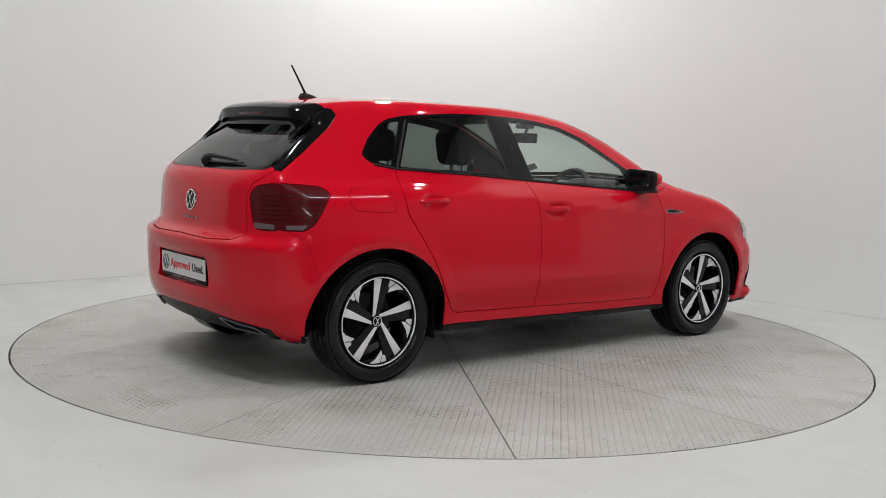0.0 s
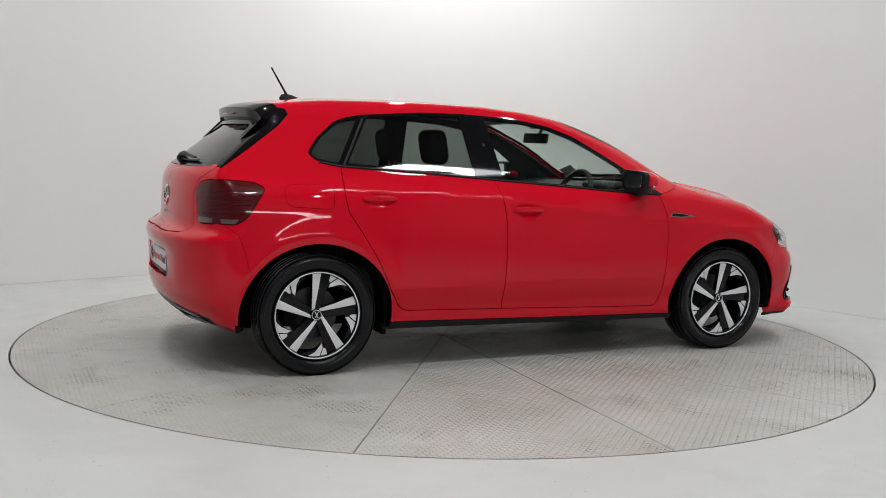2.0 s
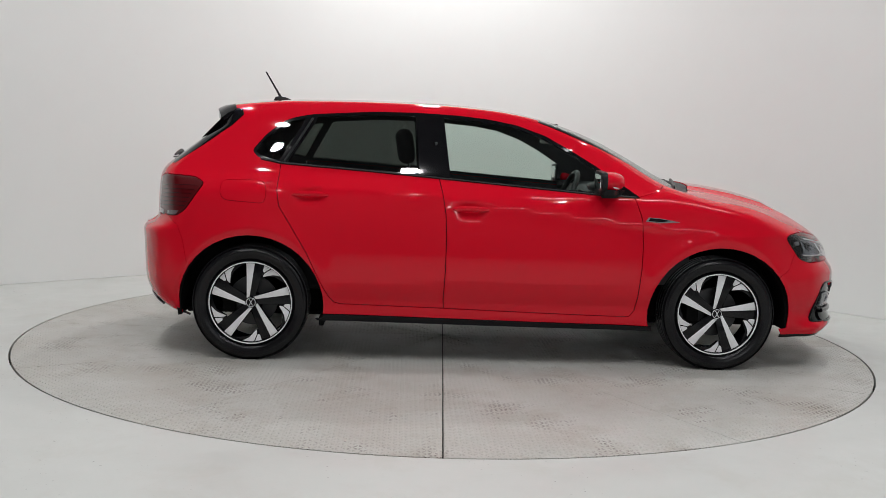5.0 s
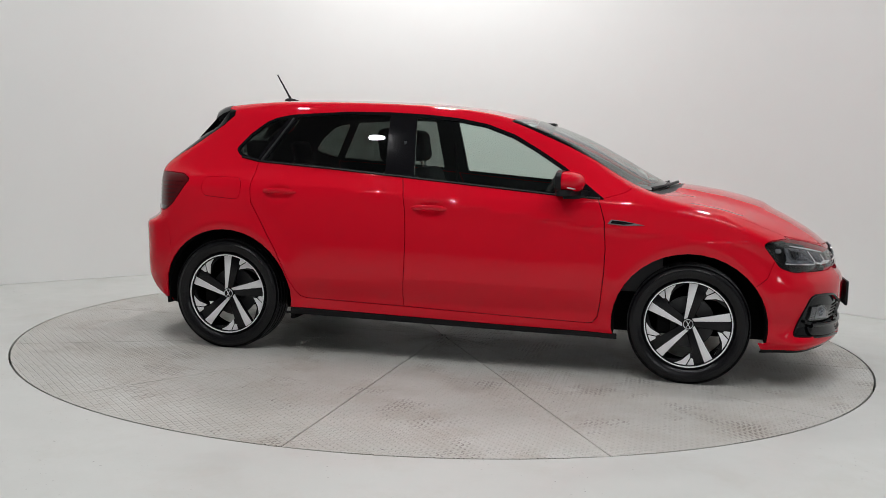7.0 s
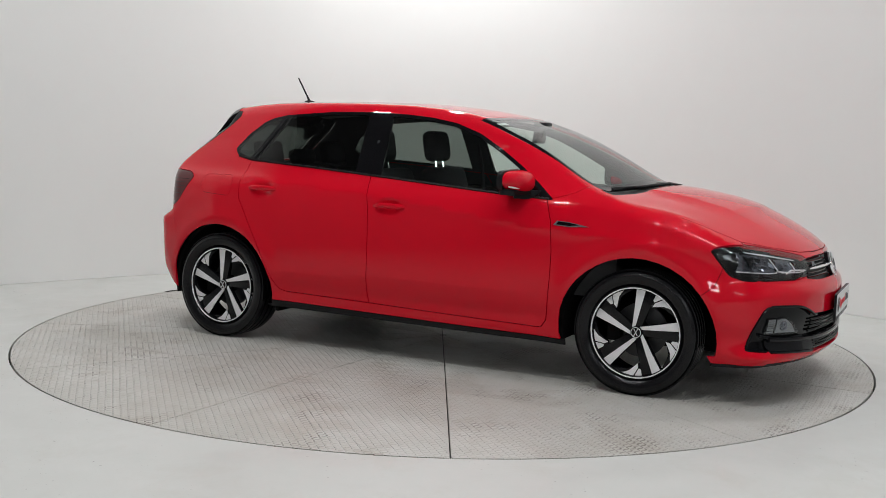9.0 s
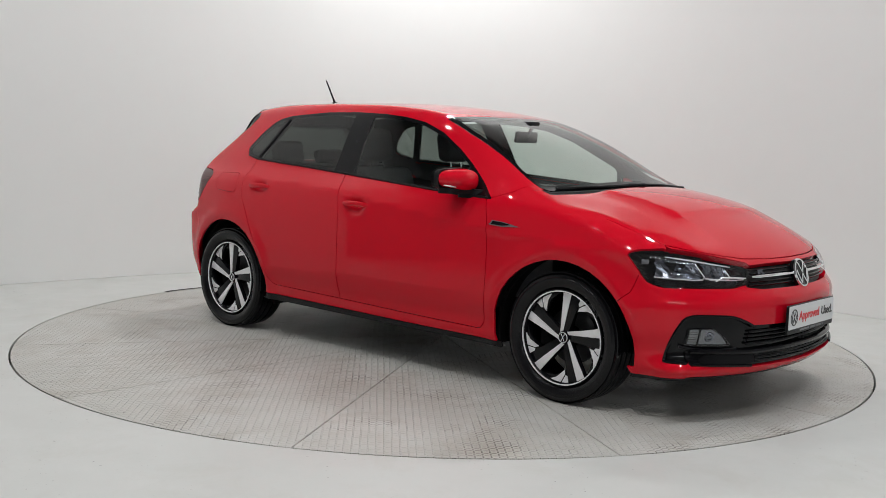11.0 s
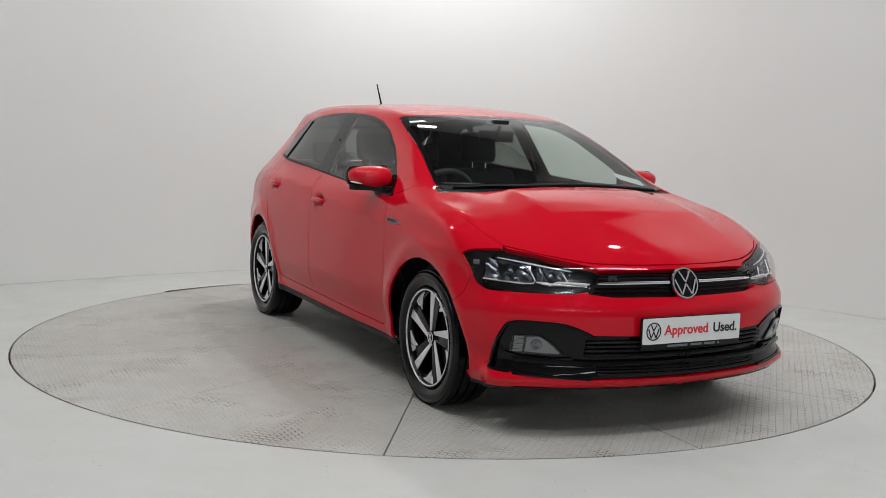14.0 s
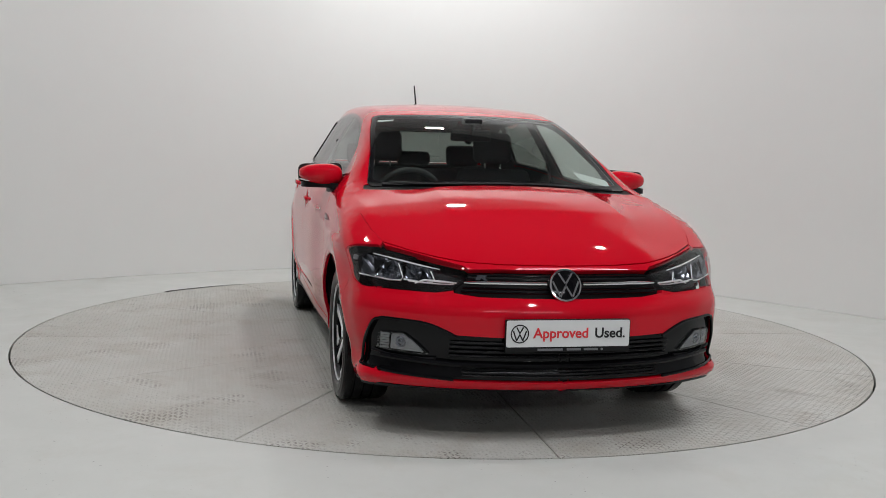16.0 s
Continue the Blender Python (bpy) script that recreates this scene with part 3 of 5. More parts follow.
def bent_wall(plan, name, paint, label):
    bm = bmesh.new()
    rows = []
    for k, v in enumerate(plan):
        a, b = plan[max(k - 1, 0)], plan[min(k + 1, len(plan) - 1)]
        d = (b - a).normalized()
        n = Vector((-d.y, d.x))
        rows.append([bm.verts.new((x, y, z)) for x, y, z in ((v.x, v.y, 0.0015), (v.x, v.y, HALL), (v.x + n.x * 0.15, v.y + n.y * 0.15, HALL), (v.x + n.x * 0.15, v.y + n.y * 0.15, 0.0015))])
    for a, b in zip(rows, rows[1:]):
        for i in range(3):
            bm.faces.new((a[i], b[i], b[i + 1], a[i + 1]))
    tagged(part(name, bm, paint, None), label, "wall", kind="structure")


def hall():
    wallpaint = material("white_wall_paint", (0.775, 0.787, 0.767), 0.65, bump=0.08, scale=6, vary=0.012, detail=6)
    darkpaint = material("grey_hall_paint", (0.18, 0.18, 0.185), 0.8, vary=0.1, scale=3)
    # greys of the side walls, set by how bright the car mirrors them
    right_reflect_grey = material("right_reflection_grey", (0.42, 0.42, 0.425), 0.8, vary=0.06, scale=3)
    left_reflect_grey = material("left_reflection_grey", (0.27, 0.27, 0.275), 0.8, vary=0.06, scale=3)
    full = spline([(-6.4, -7.2), (-6.2, -2.5), (-4.9, 0.0), (-3.42, 1.45), (-2.36, 2.37), (-1.42, 2.98), (-0.4, 3.33), (0.6, 3.22), (1.5, 2.75), (2.28, 2.10), (3.26, 1.12), (4.6, -0.4), (5.9, -2.8), (6.1, -7.2)])
    cut = [k for k, v in enumerate(full) if v.y > -0.9]
    a, b = cut[0], cut[-1]
    bent_wall(full[a:b + 1], "wall_curved", wallpaint, "seamless white painted curved studio wall")
    # added side walls out of view; they only shape reflections and bounced light
    bent_wall(full[:a + 1], "wall_left", left_reflect_grey, "added unseen side wall, mid grey for the car's reflections")
    bent_wall(full[b:], "wall_right", right_reflect_grey, "added unseen side wall, pale grey for the car's reflections")
    bm = bmesh.new()
    for x0, x1, z0, z1 in ((-6.6, 0.4, 0, HALL), (3.6, 6.3, 0, HALL), (0.4, 3.6, 0, 2.23), (0.4, 3.6, 2.52, HALL)):
        box(bm, x0, x1, -7.4, -7.2, z0, z1)
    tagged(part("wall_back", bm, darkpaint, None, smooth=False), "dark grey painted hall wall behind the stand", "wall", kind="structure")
    window = tagged(new("window_1"), "long narrow window with dark bars high in the back wall", "window", kind="structure")
    for x0, x1, z0, z1 in ((0.4, 0.45, 2.23, 2.52), (3.55, 3.6, 2.23, 2.52), (0.45, 3.55, 2.23, 2.265), (0.45, 3.55, 2.485, 2.52), (1.45, 1.48, 2.265, 2.485), (2.52, 2.55, 2.265, 2.485)):
        bm = bmesh.new()
        box(bm, x0, x1, -7.235, -7.19, z0, z1, 0.004)
        part("window_frame", bm, BLACK, window)
    bm = bmesh.new()
    box(bm, -6.6, 6.3, -7.4, 3.6, HALL, HALL + 0.2)
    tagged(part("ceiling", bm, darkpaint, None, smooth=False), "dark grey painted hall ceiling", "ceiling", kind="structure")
    floorpaint = floor_material("white_floor_paint", False)
    bm = bmesh.new()
    lathe(bm, [(RADIUS + 0.011, -0.25), (RADIUS + 0.011, 0.0), (3.2, 0.0), (9.5, 0.0)], 144)
    tagged(part("floor", bm, floorpaint, None), "scuffed white painted smooth studio floor", "floor", kind="structure")
    # chipped floor edge beside the turntable
    bm = bmesh.new()
    arc = [radians(d) for d in np.linspace(131, 147, 13)]
    inner = [bm.verts.new((math.cos(k) * (RADIUS + 0.011), math.sin(k) * (RADIUS + 0.011), 0.002)) for k in arc]
    outer = [bm.verts.new((math.cos(k) * (RADIUS + 0.018 + 0.03 * i / 12), math.sin(k) * (RADIUS + 0.018 + 0.03 * i / 12), 0.002)) for i, k in enumerate(arc)]
    for i in range(12):
        bm.faces.new((inner[i], outer[i], outer[i + 1], inner[i + 1]))
    tagged(part("floor_gap", bm, DARK, None, smooth=False), "dark chipped gap in the floor along the turntable", "floor gap", kind="structure")
    bm = bmesh.new()
    lathe(bm, [(0.001, -0.06), (RADIUS + 0.02, -0.06)], 96)
    tagged(part("floor_pit", bm, DARK, None), "dark pit under the turntable", "floor", kind="structure")


def lamp_fixtures():
    white = material("white_lamp_enamel", (0.7, 0.7, 0.7), 0.4)
    for (x, y, z, sx, sy, watts) in LAMPS:
        bm = bmesh.new()
        lathe(bm, [(0.001, 0.008), (0.5, 0.008), (0.54, -0.004), (0.58, -0.004), (0.60, 0.02), (0.40, 0.045), (0.001, 0.05)], 32, Matrix.Translation((x, y, z)) @ Matrix.Diagonal((sx, sy, 1, 1)))
        lamp = tagged(part("hall_lamp", bm, white, None), "white enamelled oval spot lamp under the ceiling", "lamp", "hall lamps")
        for sgn in (-1, 1):
            bm = bmesh.new()
            tube(bm, [(x + sgn * sx * 0.3, y, z + 0.03), (x + sgn * sx * 0.3, y, HALL + 0.01)], 0.006, 6)
            part("hanger", bm, white, lamp)
    x, y, z, sx, sy, watts, turn = STRIP
    bm = bmesh.new()
    box(bm, -sx / 2 - 0.03, sx / 2 + 0.03, -sy / 2 - 0.03, sy / 2 + 0.03, 0.012, 0.05, 0.006, m=pose(x, y, z, 0, 0, turn))
    lamp = tagged(part("strip_lamp", bm, white, None), "long white enamelled strip lamp under the ceiling", "lamp")
    for d in (-1.6, 0.0, 1.6):
        bm = bmesh.new()
        box(bm, d - 0.02, d + 0.02, -0.03, 0.03, 0.045, HALL - z + 0.01, m=pose(x, y, z, 0, 0, turn))
        part("bracket", bm, white, lamp)


def floor_material(name, plate, base_object=None):
    m = bpy.data.materials.new(name)
    m.use_nodes = True
    nt = m.node_tree
    b = nt.nodes["Principled BSDF"]
    L = nt.links.new
    tc = nt.nodes.new("ShaderNodeTexCoord")
    tc.object = base_object

    def noise_(scale, detail=5, rough=0.6, dist=0.0):
        n = nt.nodes.new("ShaderNodeTexNoise")
        n.inputs["Scale"].default_value, n.inputs["Detail"].default_value, n.inputs["Roughness"].default_value, n.inputs["Distortion"].default_value = scale, detail, rough, dist
        L(tc.outputs["Object"], n.inputs["Vector"])
        return n.outputs["Fac"]

    def ramp(src, stops):
        r = nt.nodes.new("ShaderNodeValToRGB")
        while len(r.color_ramp.elements) < len(stops):
            r.color_ramp.elements.new(0.5)
        for e, (p, c) in zip(r.color_ramp.elements, stops):
            e.position, e.color = p, (*c, 1) if len(c) == 3 else c
        L(src, r.inputs[0])
        return r.outputs[0]

    def mix(fac, a, bb, mode="MIX"):
        x = nt.nodes.new("ShaderNodeMix")
        x.data_type, x.blend_type = "RGBA", mode
        for sock, val in (("Factor", fac), ("A", a), ("B", bb)):
            if isinstance(val, (int, float)):
                x.inputs[sock].default_value = val
            elif isinstance(val, tuple):
                x.inputs[sock].default_value = (*val, 1)
            else:
                L(val, x.inputs[sock])
        return x.outputs["Result"]
    base = (0.592, 0.592, 0.557) if plate else (0.580, 0.592, 0.565)
    low = tuple(c * k for c, k in zip(base, (0.86, 0.855, 0.835) if plate else (0.965, 0.965, 0.96)))
    col = mix(ramp(noise_(1.1, 4, 0.6), [(0.35, (0, 0, 0)), (0.65, (1, 1, 1))]), low, base)
    soil = (0.76, 0.725, 0.68) if plate else (0.93, 0.92, 0.90)
    dirt = ramp(noise_(2.3, 8, 0.7, 0.4), [(0.52, (0, 0, 0)), (0.70, (1, 1, 1))])
    col = mix(dirt, col, tuple(c * k for c, k in zip(base, soil)))
    specks = ramp(noise_(55, 3, 0.5), [(0.69, (0, 0, 0)), (0.72, (1, 1, 1))])
    patch = ramp(noise_(1.6, 3), [(0.50, (0, 0, 0)), (0.62, (1, 1, 1))])
    both = mix(1.0, specks, patch, "MULTIPLY")
    col = mix(both, col, (0.16, 0.15, 0.14))
    bp = nt.nodes.new("ShaderNodeBump")
    bp.inputs["Distance"].default_value = 0.002
    bp.inputs["Strength"].default_value = 0.15
    L(noise_(90, 4), bp.inputs["Height"])
    out = bp.outputs["Normal"]
    L(col, b.inputs["Base Color"])
    L(ramp(noise_(3, 5), [(0.3, (0.34,) * 3), (0.7, (0.6,) * 3)]), b.inputs["Roughness"])
    L(out, b.inputs["Normal"])
    if plate:
        # raised tread lozenges, two directions, worn through in places
        heights = []
        for turn, shift in ((45, 0.0), (-45, 0.5)):
            mp = nt.nodes.new("ShaderNodeMapping")
            mp.inputs["Rotation"].default_value = (0, 0, radians(turn))
            mp.inputs["Scale"].default_value = (1 / 0.032, 1 / 0.032, 1)
            mp.inputs["Location"].default_value = (shift, shift, 0)
            L(tc.outputs["Object"], mp.inputs["Vector"])
            fr = nt.nodes.new("ShaderNodeVectorMath")
            fr.operation = "FRACTION"
            L(mp.outputs[0], fr.inputs[0])
            su = nt.nodes.new("ShaderNodeVectorMath")
            su.operation = "SUBTRACT"
            su.inputs[1].default_value = (0.5, 0.5, 0)
            L(fr.outputs[0], su.inputs[0])
            mu = nt.nodes.new("ShaderNodeVectorMath")
            mu.operation = "MULTIPLY"
            mu.inputs[1].default_value = (2.3, 7.0, 0)
            L(su.outputs[0], mu.inputs[0])
            ln = nt.nodes.new("ShaderNodeVectorMath")
            ln.operation = "LENGTH"
            L(mu.outputs[0], ln.inputs[0])
            heights.append(ramp(ln.outputs["Value"], [(0.55, (1, 1, 1)), (1.0, (0, 0, 0))]))
        h = mix(1.0, heights[0], heights[1], "LIGHTEN")
        far = nt.nodes.new("ShaderNodeVectorMath")
        far.operation = "LENGTH"
        L(tc.outputs["Object"], far.inputs[0])
        away = nt.nodes.new("ShaderNodeMath")
        away.operation = "MULTIPLY_ADD"
        away.inputs[1].default_value = 0.4
        L(far.outputs["Value"], away.inputs[0])
        L(ramp(noise_(1.3, 5, 0.6), [(0.3, (-0.2,) * 3), (0.7, (0.2,) * 3)]), away.inputs[2])
        kept = ramp(away.outputs[0], [(0.60, (1, 1, 1)), (0.95, (0.62, 0.62, 0.62))])
        lozenge = h
        h = mix(1.0, h, kept, "MULTIPLY")
        # brown grime trodden into the middle
        grime = mix(1.0, kept, ramp(noise_(2.0, 7, 0.7), [(0.45, (0, 0, 0)), (0.65, (0.6, 0.6, 0.6))]), "MULTIPLY")
        col = mix(grime, col, tuple(c * k for c, k in zip(base, (0.74, 0.69, 0.63))))
        b2 = nt.nodes.new("ShaderNodeBump")
        b2.inputs["Distance"].default_value, b2.inputs["Strength"].default_value = 0.008, 1.0
        L(h, b2.inputs["Height"])
        L(bp.outputs["Normal"], b2.inputs["Normal"])
        L(b2.outputs["Normal"], b.inputs["Normal"])
        worn = mix(1.0, lozenge, ramp(noise_(2.2, 6, 0.75), [(0.535, (0, 0, 0)), (0.63, (0.95, 0.95, 0.95))]), "MULTIPLY")
        L(mix(worn, col, (0.14, 0.12, 0.10)), b.inputs["Base Color"])
    return m


def turntable():
    table = tagged(new("turntable"), "white painted steel tread-plate turntable, scuffed, flush with the floor", "turntable")
    plate = floor_material("painted_tread_plate", True, table)
    wedge = bpy.data.meshes.new("plate")
    bm = bmesh.new()
    a = radians(30)
    g = 0.0026
    pts = []
    for i in range(13):
        b = a * i / 12
        pts.append((RADIUS * math.cos(b), RADIUS * math.sin(b)))
    n0, n1 = (-math.sin(0), math.cos(0)), (math.sin(a), -math.cos(a))
    inner = [(0.02, 0.0), (0.02 * math.cos(a), 0.02 * math.sin(a))]
    ring = pts + inner[::-1]
    mid = (math.cos(a / 2), math.sin(a / 2))
    s = g / math.sin(a / 2)
    ring = [(x + mid[0] * s - (mid[0] * s if math.hypot(x, y) > 1 else 0), y + mid[1] * s - (mid[1] * s if math.hypot(x, y) > 1 else 0)) for x, y in ring]
    # shave the rim corners so that the joints stay parallel
    ring[0] = (ring[0][0], ring[0][1] + g)
    ring[12] = (ring[12][0] + n1[0] * g, ring[12][1] + n1[1] * g)
    prism(bm, ring, 0.03, pose(0, 0, -0.03), 0.002, 1)
    bm.to_mesh(wedge)
    bm.free()
    wedge.materials.append(plate)
    for k in range(12):
        o = new("plate", wedge)
        o.parent = table
        o.matrix_local = pose(0, 0, 0, 0, 0, -122.0 + 30 * k)
    bm = bmesh.new()
    lathe(bm, [(0.001, -0.034), (RADIUS - 0.01, -0.034), (RADIUS - 0.01, -0.055), (0.001, -0.055)], 96)
    part("bed", bm, DARK, table, "dark steel bed under the plates")
    return table


# ---- the car ----
def wheel(car, x, side):
    """side -1 is the car's right."""
    w = new("wheel")
    w.parent = car
    w.location = (x, side * 0.825, 0.31)
    m = Matrix.Rotation(radians(90 if side < 0 else -90), 4, "X")   # local z points outwards
    bm = bmesh.new()
    prof = [(0.222, -0.17), (0.232, -0.195), (0.27, -0.212), (0.298, -0.205), (0.309, -0.185)]
    for k in range(4):
        z = -0.165 + k * 0.043
        prof += [(0.3115, z), (0.3118, z + 0.030), (0.304, z + 0.032), (0.304, z + 0.040)]
    prof += [(0.309, -0.012), (0.298, 0.004), (0.285, 0.008), (0.283, 0.010), (0.270, 0.011), (0.262, 0.0085), (0.245, 0.004), (0.236, -0.006), (0.230, -0.012), (0.222, -0.02)]
    lathe(bm, prof, 96, m)
    part("tyre", bm, RUBBER, w, "black rubber road tyre")
    bm = bmesh.new()
    lathe(bm, [(0.205, -0.17), (0.212, -0.10), (0.214, -0.04), (0.220, -0.012), (0.229, -0.006), (0.231, -0.002), (0.229, 0.001), (0.222, 0.0), (0.216, -0.006), (0.210, -0.03)], 96, m)
    rim = part("rim", bm, WHEELBLACK, w, "gloss black and machined silver alloy rim")
    bm = bmesh.new()
    lathe(bm, [(0.2180, -0.006), (0.2185, 0.0014), (0.2235, 0.0020), (0.2245, -0.001)], 96, m)
    part("rim_edge", bm, SILVER, rim, "machined silver rim edge")
    bm = bmesh.new()
    lathe(bm, [(0.05, -0.10), (0.135, -0.10), (0.135, -0.115), (0.05, -0.115)], 48, m)
    part("brake_disc", bm, DISC, w, "steel brake disc")
    bm = bmesh.new()
    box(bm, -0.16, -0.09, -0.06, 0.06, -0.125, -0.06, 0.01)
    bmesh.ops.transform(bm, matrix=m, verts=bm.verts)
    part("brake_caliper", bm, DARK, w)
    bm = bmesh.new()
    lathe(bm, [(0.001, -0.034), (0.05, -0.037), (0.06, -0.06), (0.001, -0.07)], 40, m)
    part("hub", bm, WHEELBLACK, rim)
    # spokes: a black body with a machined face, leaning the way of the wheel's hand
    hand = 1 if side < 0 else -1
    black_o = [(0.022, 0.026), (0.215, 0.026), (0.219, -0.024), (0.204, -0.076), (0.150, -0.052), (0.028, -0.026)]
    arm_o = [(0.150, -0.050), (0.204, -0.074), (0.192, -0.108), (0.160, -0.150), (0.110, -0.190), (0.100, -0.182), (0.145, -0.128), (0.138, -0.066)]
    face_o = [(0.022, 0.024), (0.120, 0.0225), (0.2165, 0.024), (0.2185, -0.022), (0.120, -0.0065), (0.030, 0.008)]
    acc_o = [(0.138, -0.063), (0.158, -0.072), (0.182, -0.1105), (0.187, -0.118), (0.165, -0.146), (0.138, -0.172), (0.148, -0.146), (0.152, -0.118)]
    tip_o = [(0.203, -0.0735), (0.194, -0.1030), (0.187, -0.108), (0.163, -0.0705), (0.172, -0.0640)]
    for k in range(5):
        ang = radians((90.5 if x < 1 else 85) + 72 * k)
        for name, o, d0, d1, mat in (("spoke", black_o, -0.045, 0.026, WHEELBLACK), ("spoke_arm", arm_o, -0.045, 0.024, WHEELBLACK), ("spoke_face", face_o, -0.0195, 0.004, SILVER),
                                      ("rim_accent", acc_o, -0.0215, 0.004, SILVER), ("rim_tip", tip_o, -0.0215, 0.004, SILVER)):
            bm = bmesh.new()
            prism(bm, o if hand > 0 else [(u, -v) for u, v in o][::-1], d1, pose(0, 0, d0), 0.0015 if mat == SILVER else 0.005, 2)
            for v in bm.verts:   # dished towards the hub
                r = math.hypot(v.co.x, v.co.y)
                v.co.z += 0.012 * (r / 0.22 - 1)
            bmesh.ops.transform(bm, matrix=m @ Matrix.Rotation(ang, 4, "Z"), verts=bm.verts)
            part(name, bm, mat, rim)
    bm = bmesh.new()
    lathe(bm, [(0.001, -0.018), (0.024, -0.019), (0.028, -0.022), (0.029, -0.04)], 40, m)
    cap = part("hub_cap", bm, GLOSS, rim, "black hub cap with a silver emblem")
    bm = bmesh.new()
    lathe(bm, [(0.0225, -0.0185), (0.0235, -0.0165), (0.0250, -0.0165), (0.0260, -0.0195)], 40, m)
    for pts in (((-0.42, 0.72), (0.0, 0.0)), ((0.42, 0.72), (0.0, 0.0)), ((-0.38, -0.72), (0.0, 0.0)), ((0.38, -0.72), (0.0, 0.0))):
        a, b = Vector(pts[0]) * 0.023, Vector(pts[1]) * 0.023
        n = Vector((-(b - a).y, (b - a).x)).normalized() * 0.0015
        prism(bm, [tuple(a - n), tuple(b - n), tuple(b + n), tuple(a + n)], 0.002, m @ pose(0, 0, -0.0185))
    part("emblem_ring", bm, SILVER, rim)
    return w


def emblem(parent, m, r, mat_face, mat_line):
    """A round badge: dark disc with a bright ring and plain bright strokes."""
    bm = bmesh.new()
    lathe(bm, [(0.001, 0.006), (r * 0.7, 0.005), (r * 0.98, 0.0), (r, -0.004), (r, -0.02)], 48, m)
    badge = part("emblem", bm, mat_face, parent, "round dark badge with a bright ring")
    bm = bmesh.new()
    lathe(bm, [(r * 0.86, 0.002), (r * 0.88, 0.007), (r * 0.98, 0.006), (r * 1.01, -0.002)], 48, m)
    part("emblem_ring", bm, mat_line, badge)
    bm = bmesh.new()
    w = r * 0.11
    for pts in (((-0.42, 0.72), (0.0, 0.05)), ((0.42, 0.72), (0.0, 0.05)), ((-0.80, 0.22), (-0.38, -0.72)), ((0.80, 0.22), (0.38, -0.72)), ((-0.38, -0.72), (0.0, -0.05)), ((0.38, -0.72), (0.0, -0.05))):
        a, b = Vector(pts[0]) * r, Vector(pts[1]) * r
        d = (b - a).normalized()
        n = Vector((-d.y, d.x)) * w * 0.5
        prism(bm, [tuple(a - n), tuple(a + n), tuple(b + n), tuple(b - n)][::-1], 0.006, m @ pose(0, 0, 0.003))
    part("emblem_strokes", bm, mat_line, badge)
    return badge


def mirrored(pc):
    return (pc[0] * (1, -1, 1), pc[1] * (1, -1, 1), pc[2][:, ::-1])


def patch(outline, lift, step=0.02, fine=0.015):
    """A piece of the skin inside an outline of one view."""
    return chart(dense(outline, fine, True), [], [], lift, lambda c: np.full(len(c), "p", dtype=object), step=step)["p"]


def at(lift, a, b, out=0.0):
    """A place on the skin, out metres proud of it."""
    P = lift(np.array([[a, b]], float))
    return Vector(P[0] + normals(P)[0] * out)


def frame_on(lift, a, b, out=0.0, up=(0, 0, 1)):
    """A pose on the skin: its z points outwards, its y up."""
    P = lift(np.array([[a, b]], float))
    n = Vector(normals(P)[0])
    x = Vector(up).cross(n).normalized()
    y = n.cross(x)
    m = Matrix((x, y, n)).transposed().to_4x4()
    m.translation = Vector(P[0]) + n * out
    return m


def lettering(name, words, size, mat, parent, m, depth=0.001, bold=0.0):
    cu = bpy.data.curves.new(name, "FONT")
    cu.body, cu.size, cu.extrude, cu.align_x, cu.align_y, cu.offset = words, size, depth, "LEFT", "CENTER", bold
    ob = bpy.data.objects.new(name, cu)
    scene.collection.objects.link(ob)
    me = bpy.data.meshes.new_from_object(ob)
    bpy.data.objects.remove(ob)
    me.materials.clear()
    me.materials.append(mat)
    o = new(name, me)
    o.parent = parent
    o.matrix_local = m
    return o


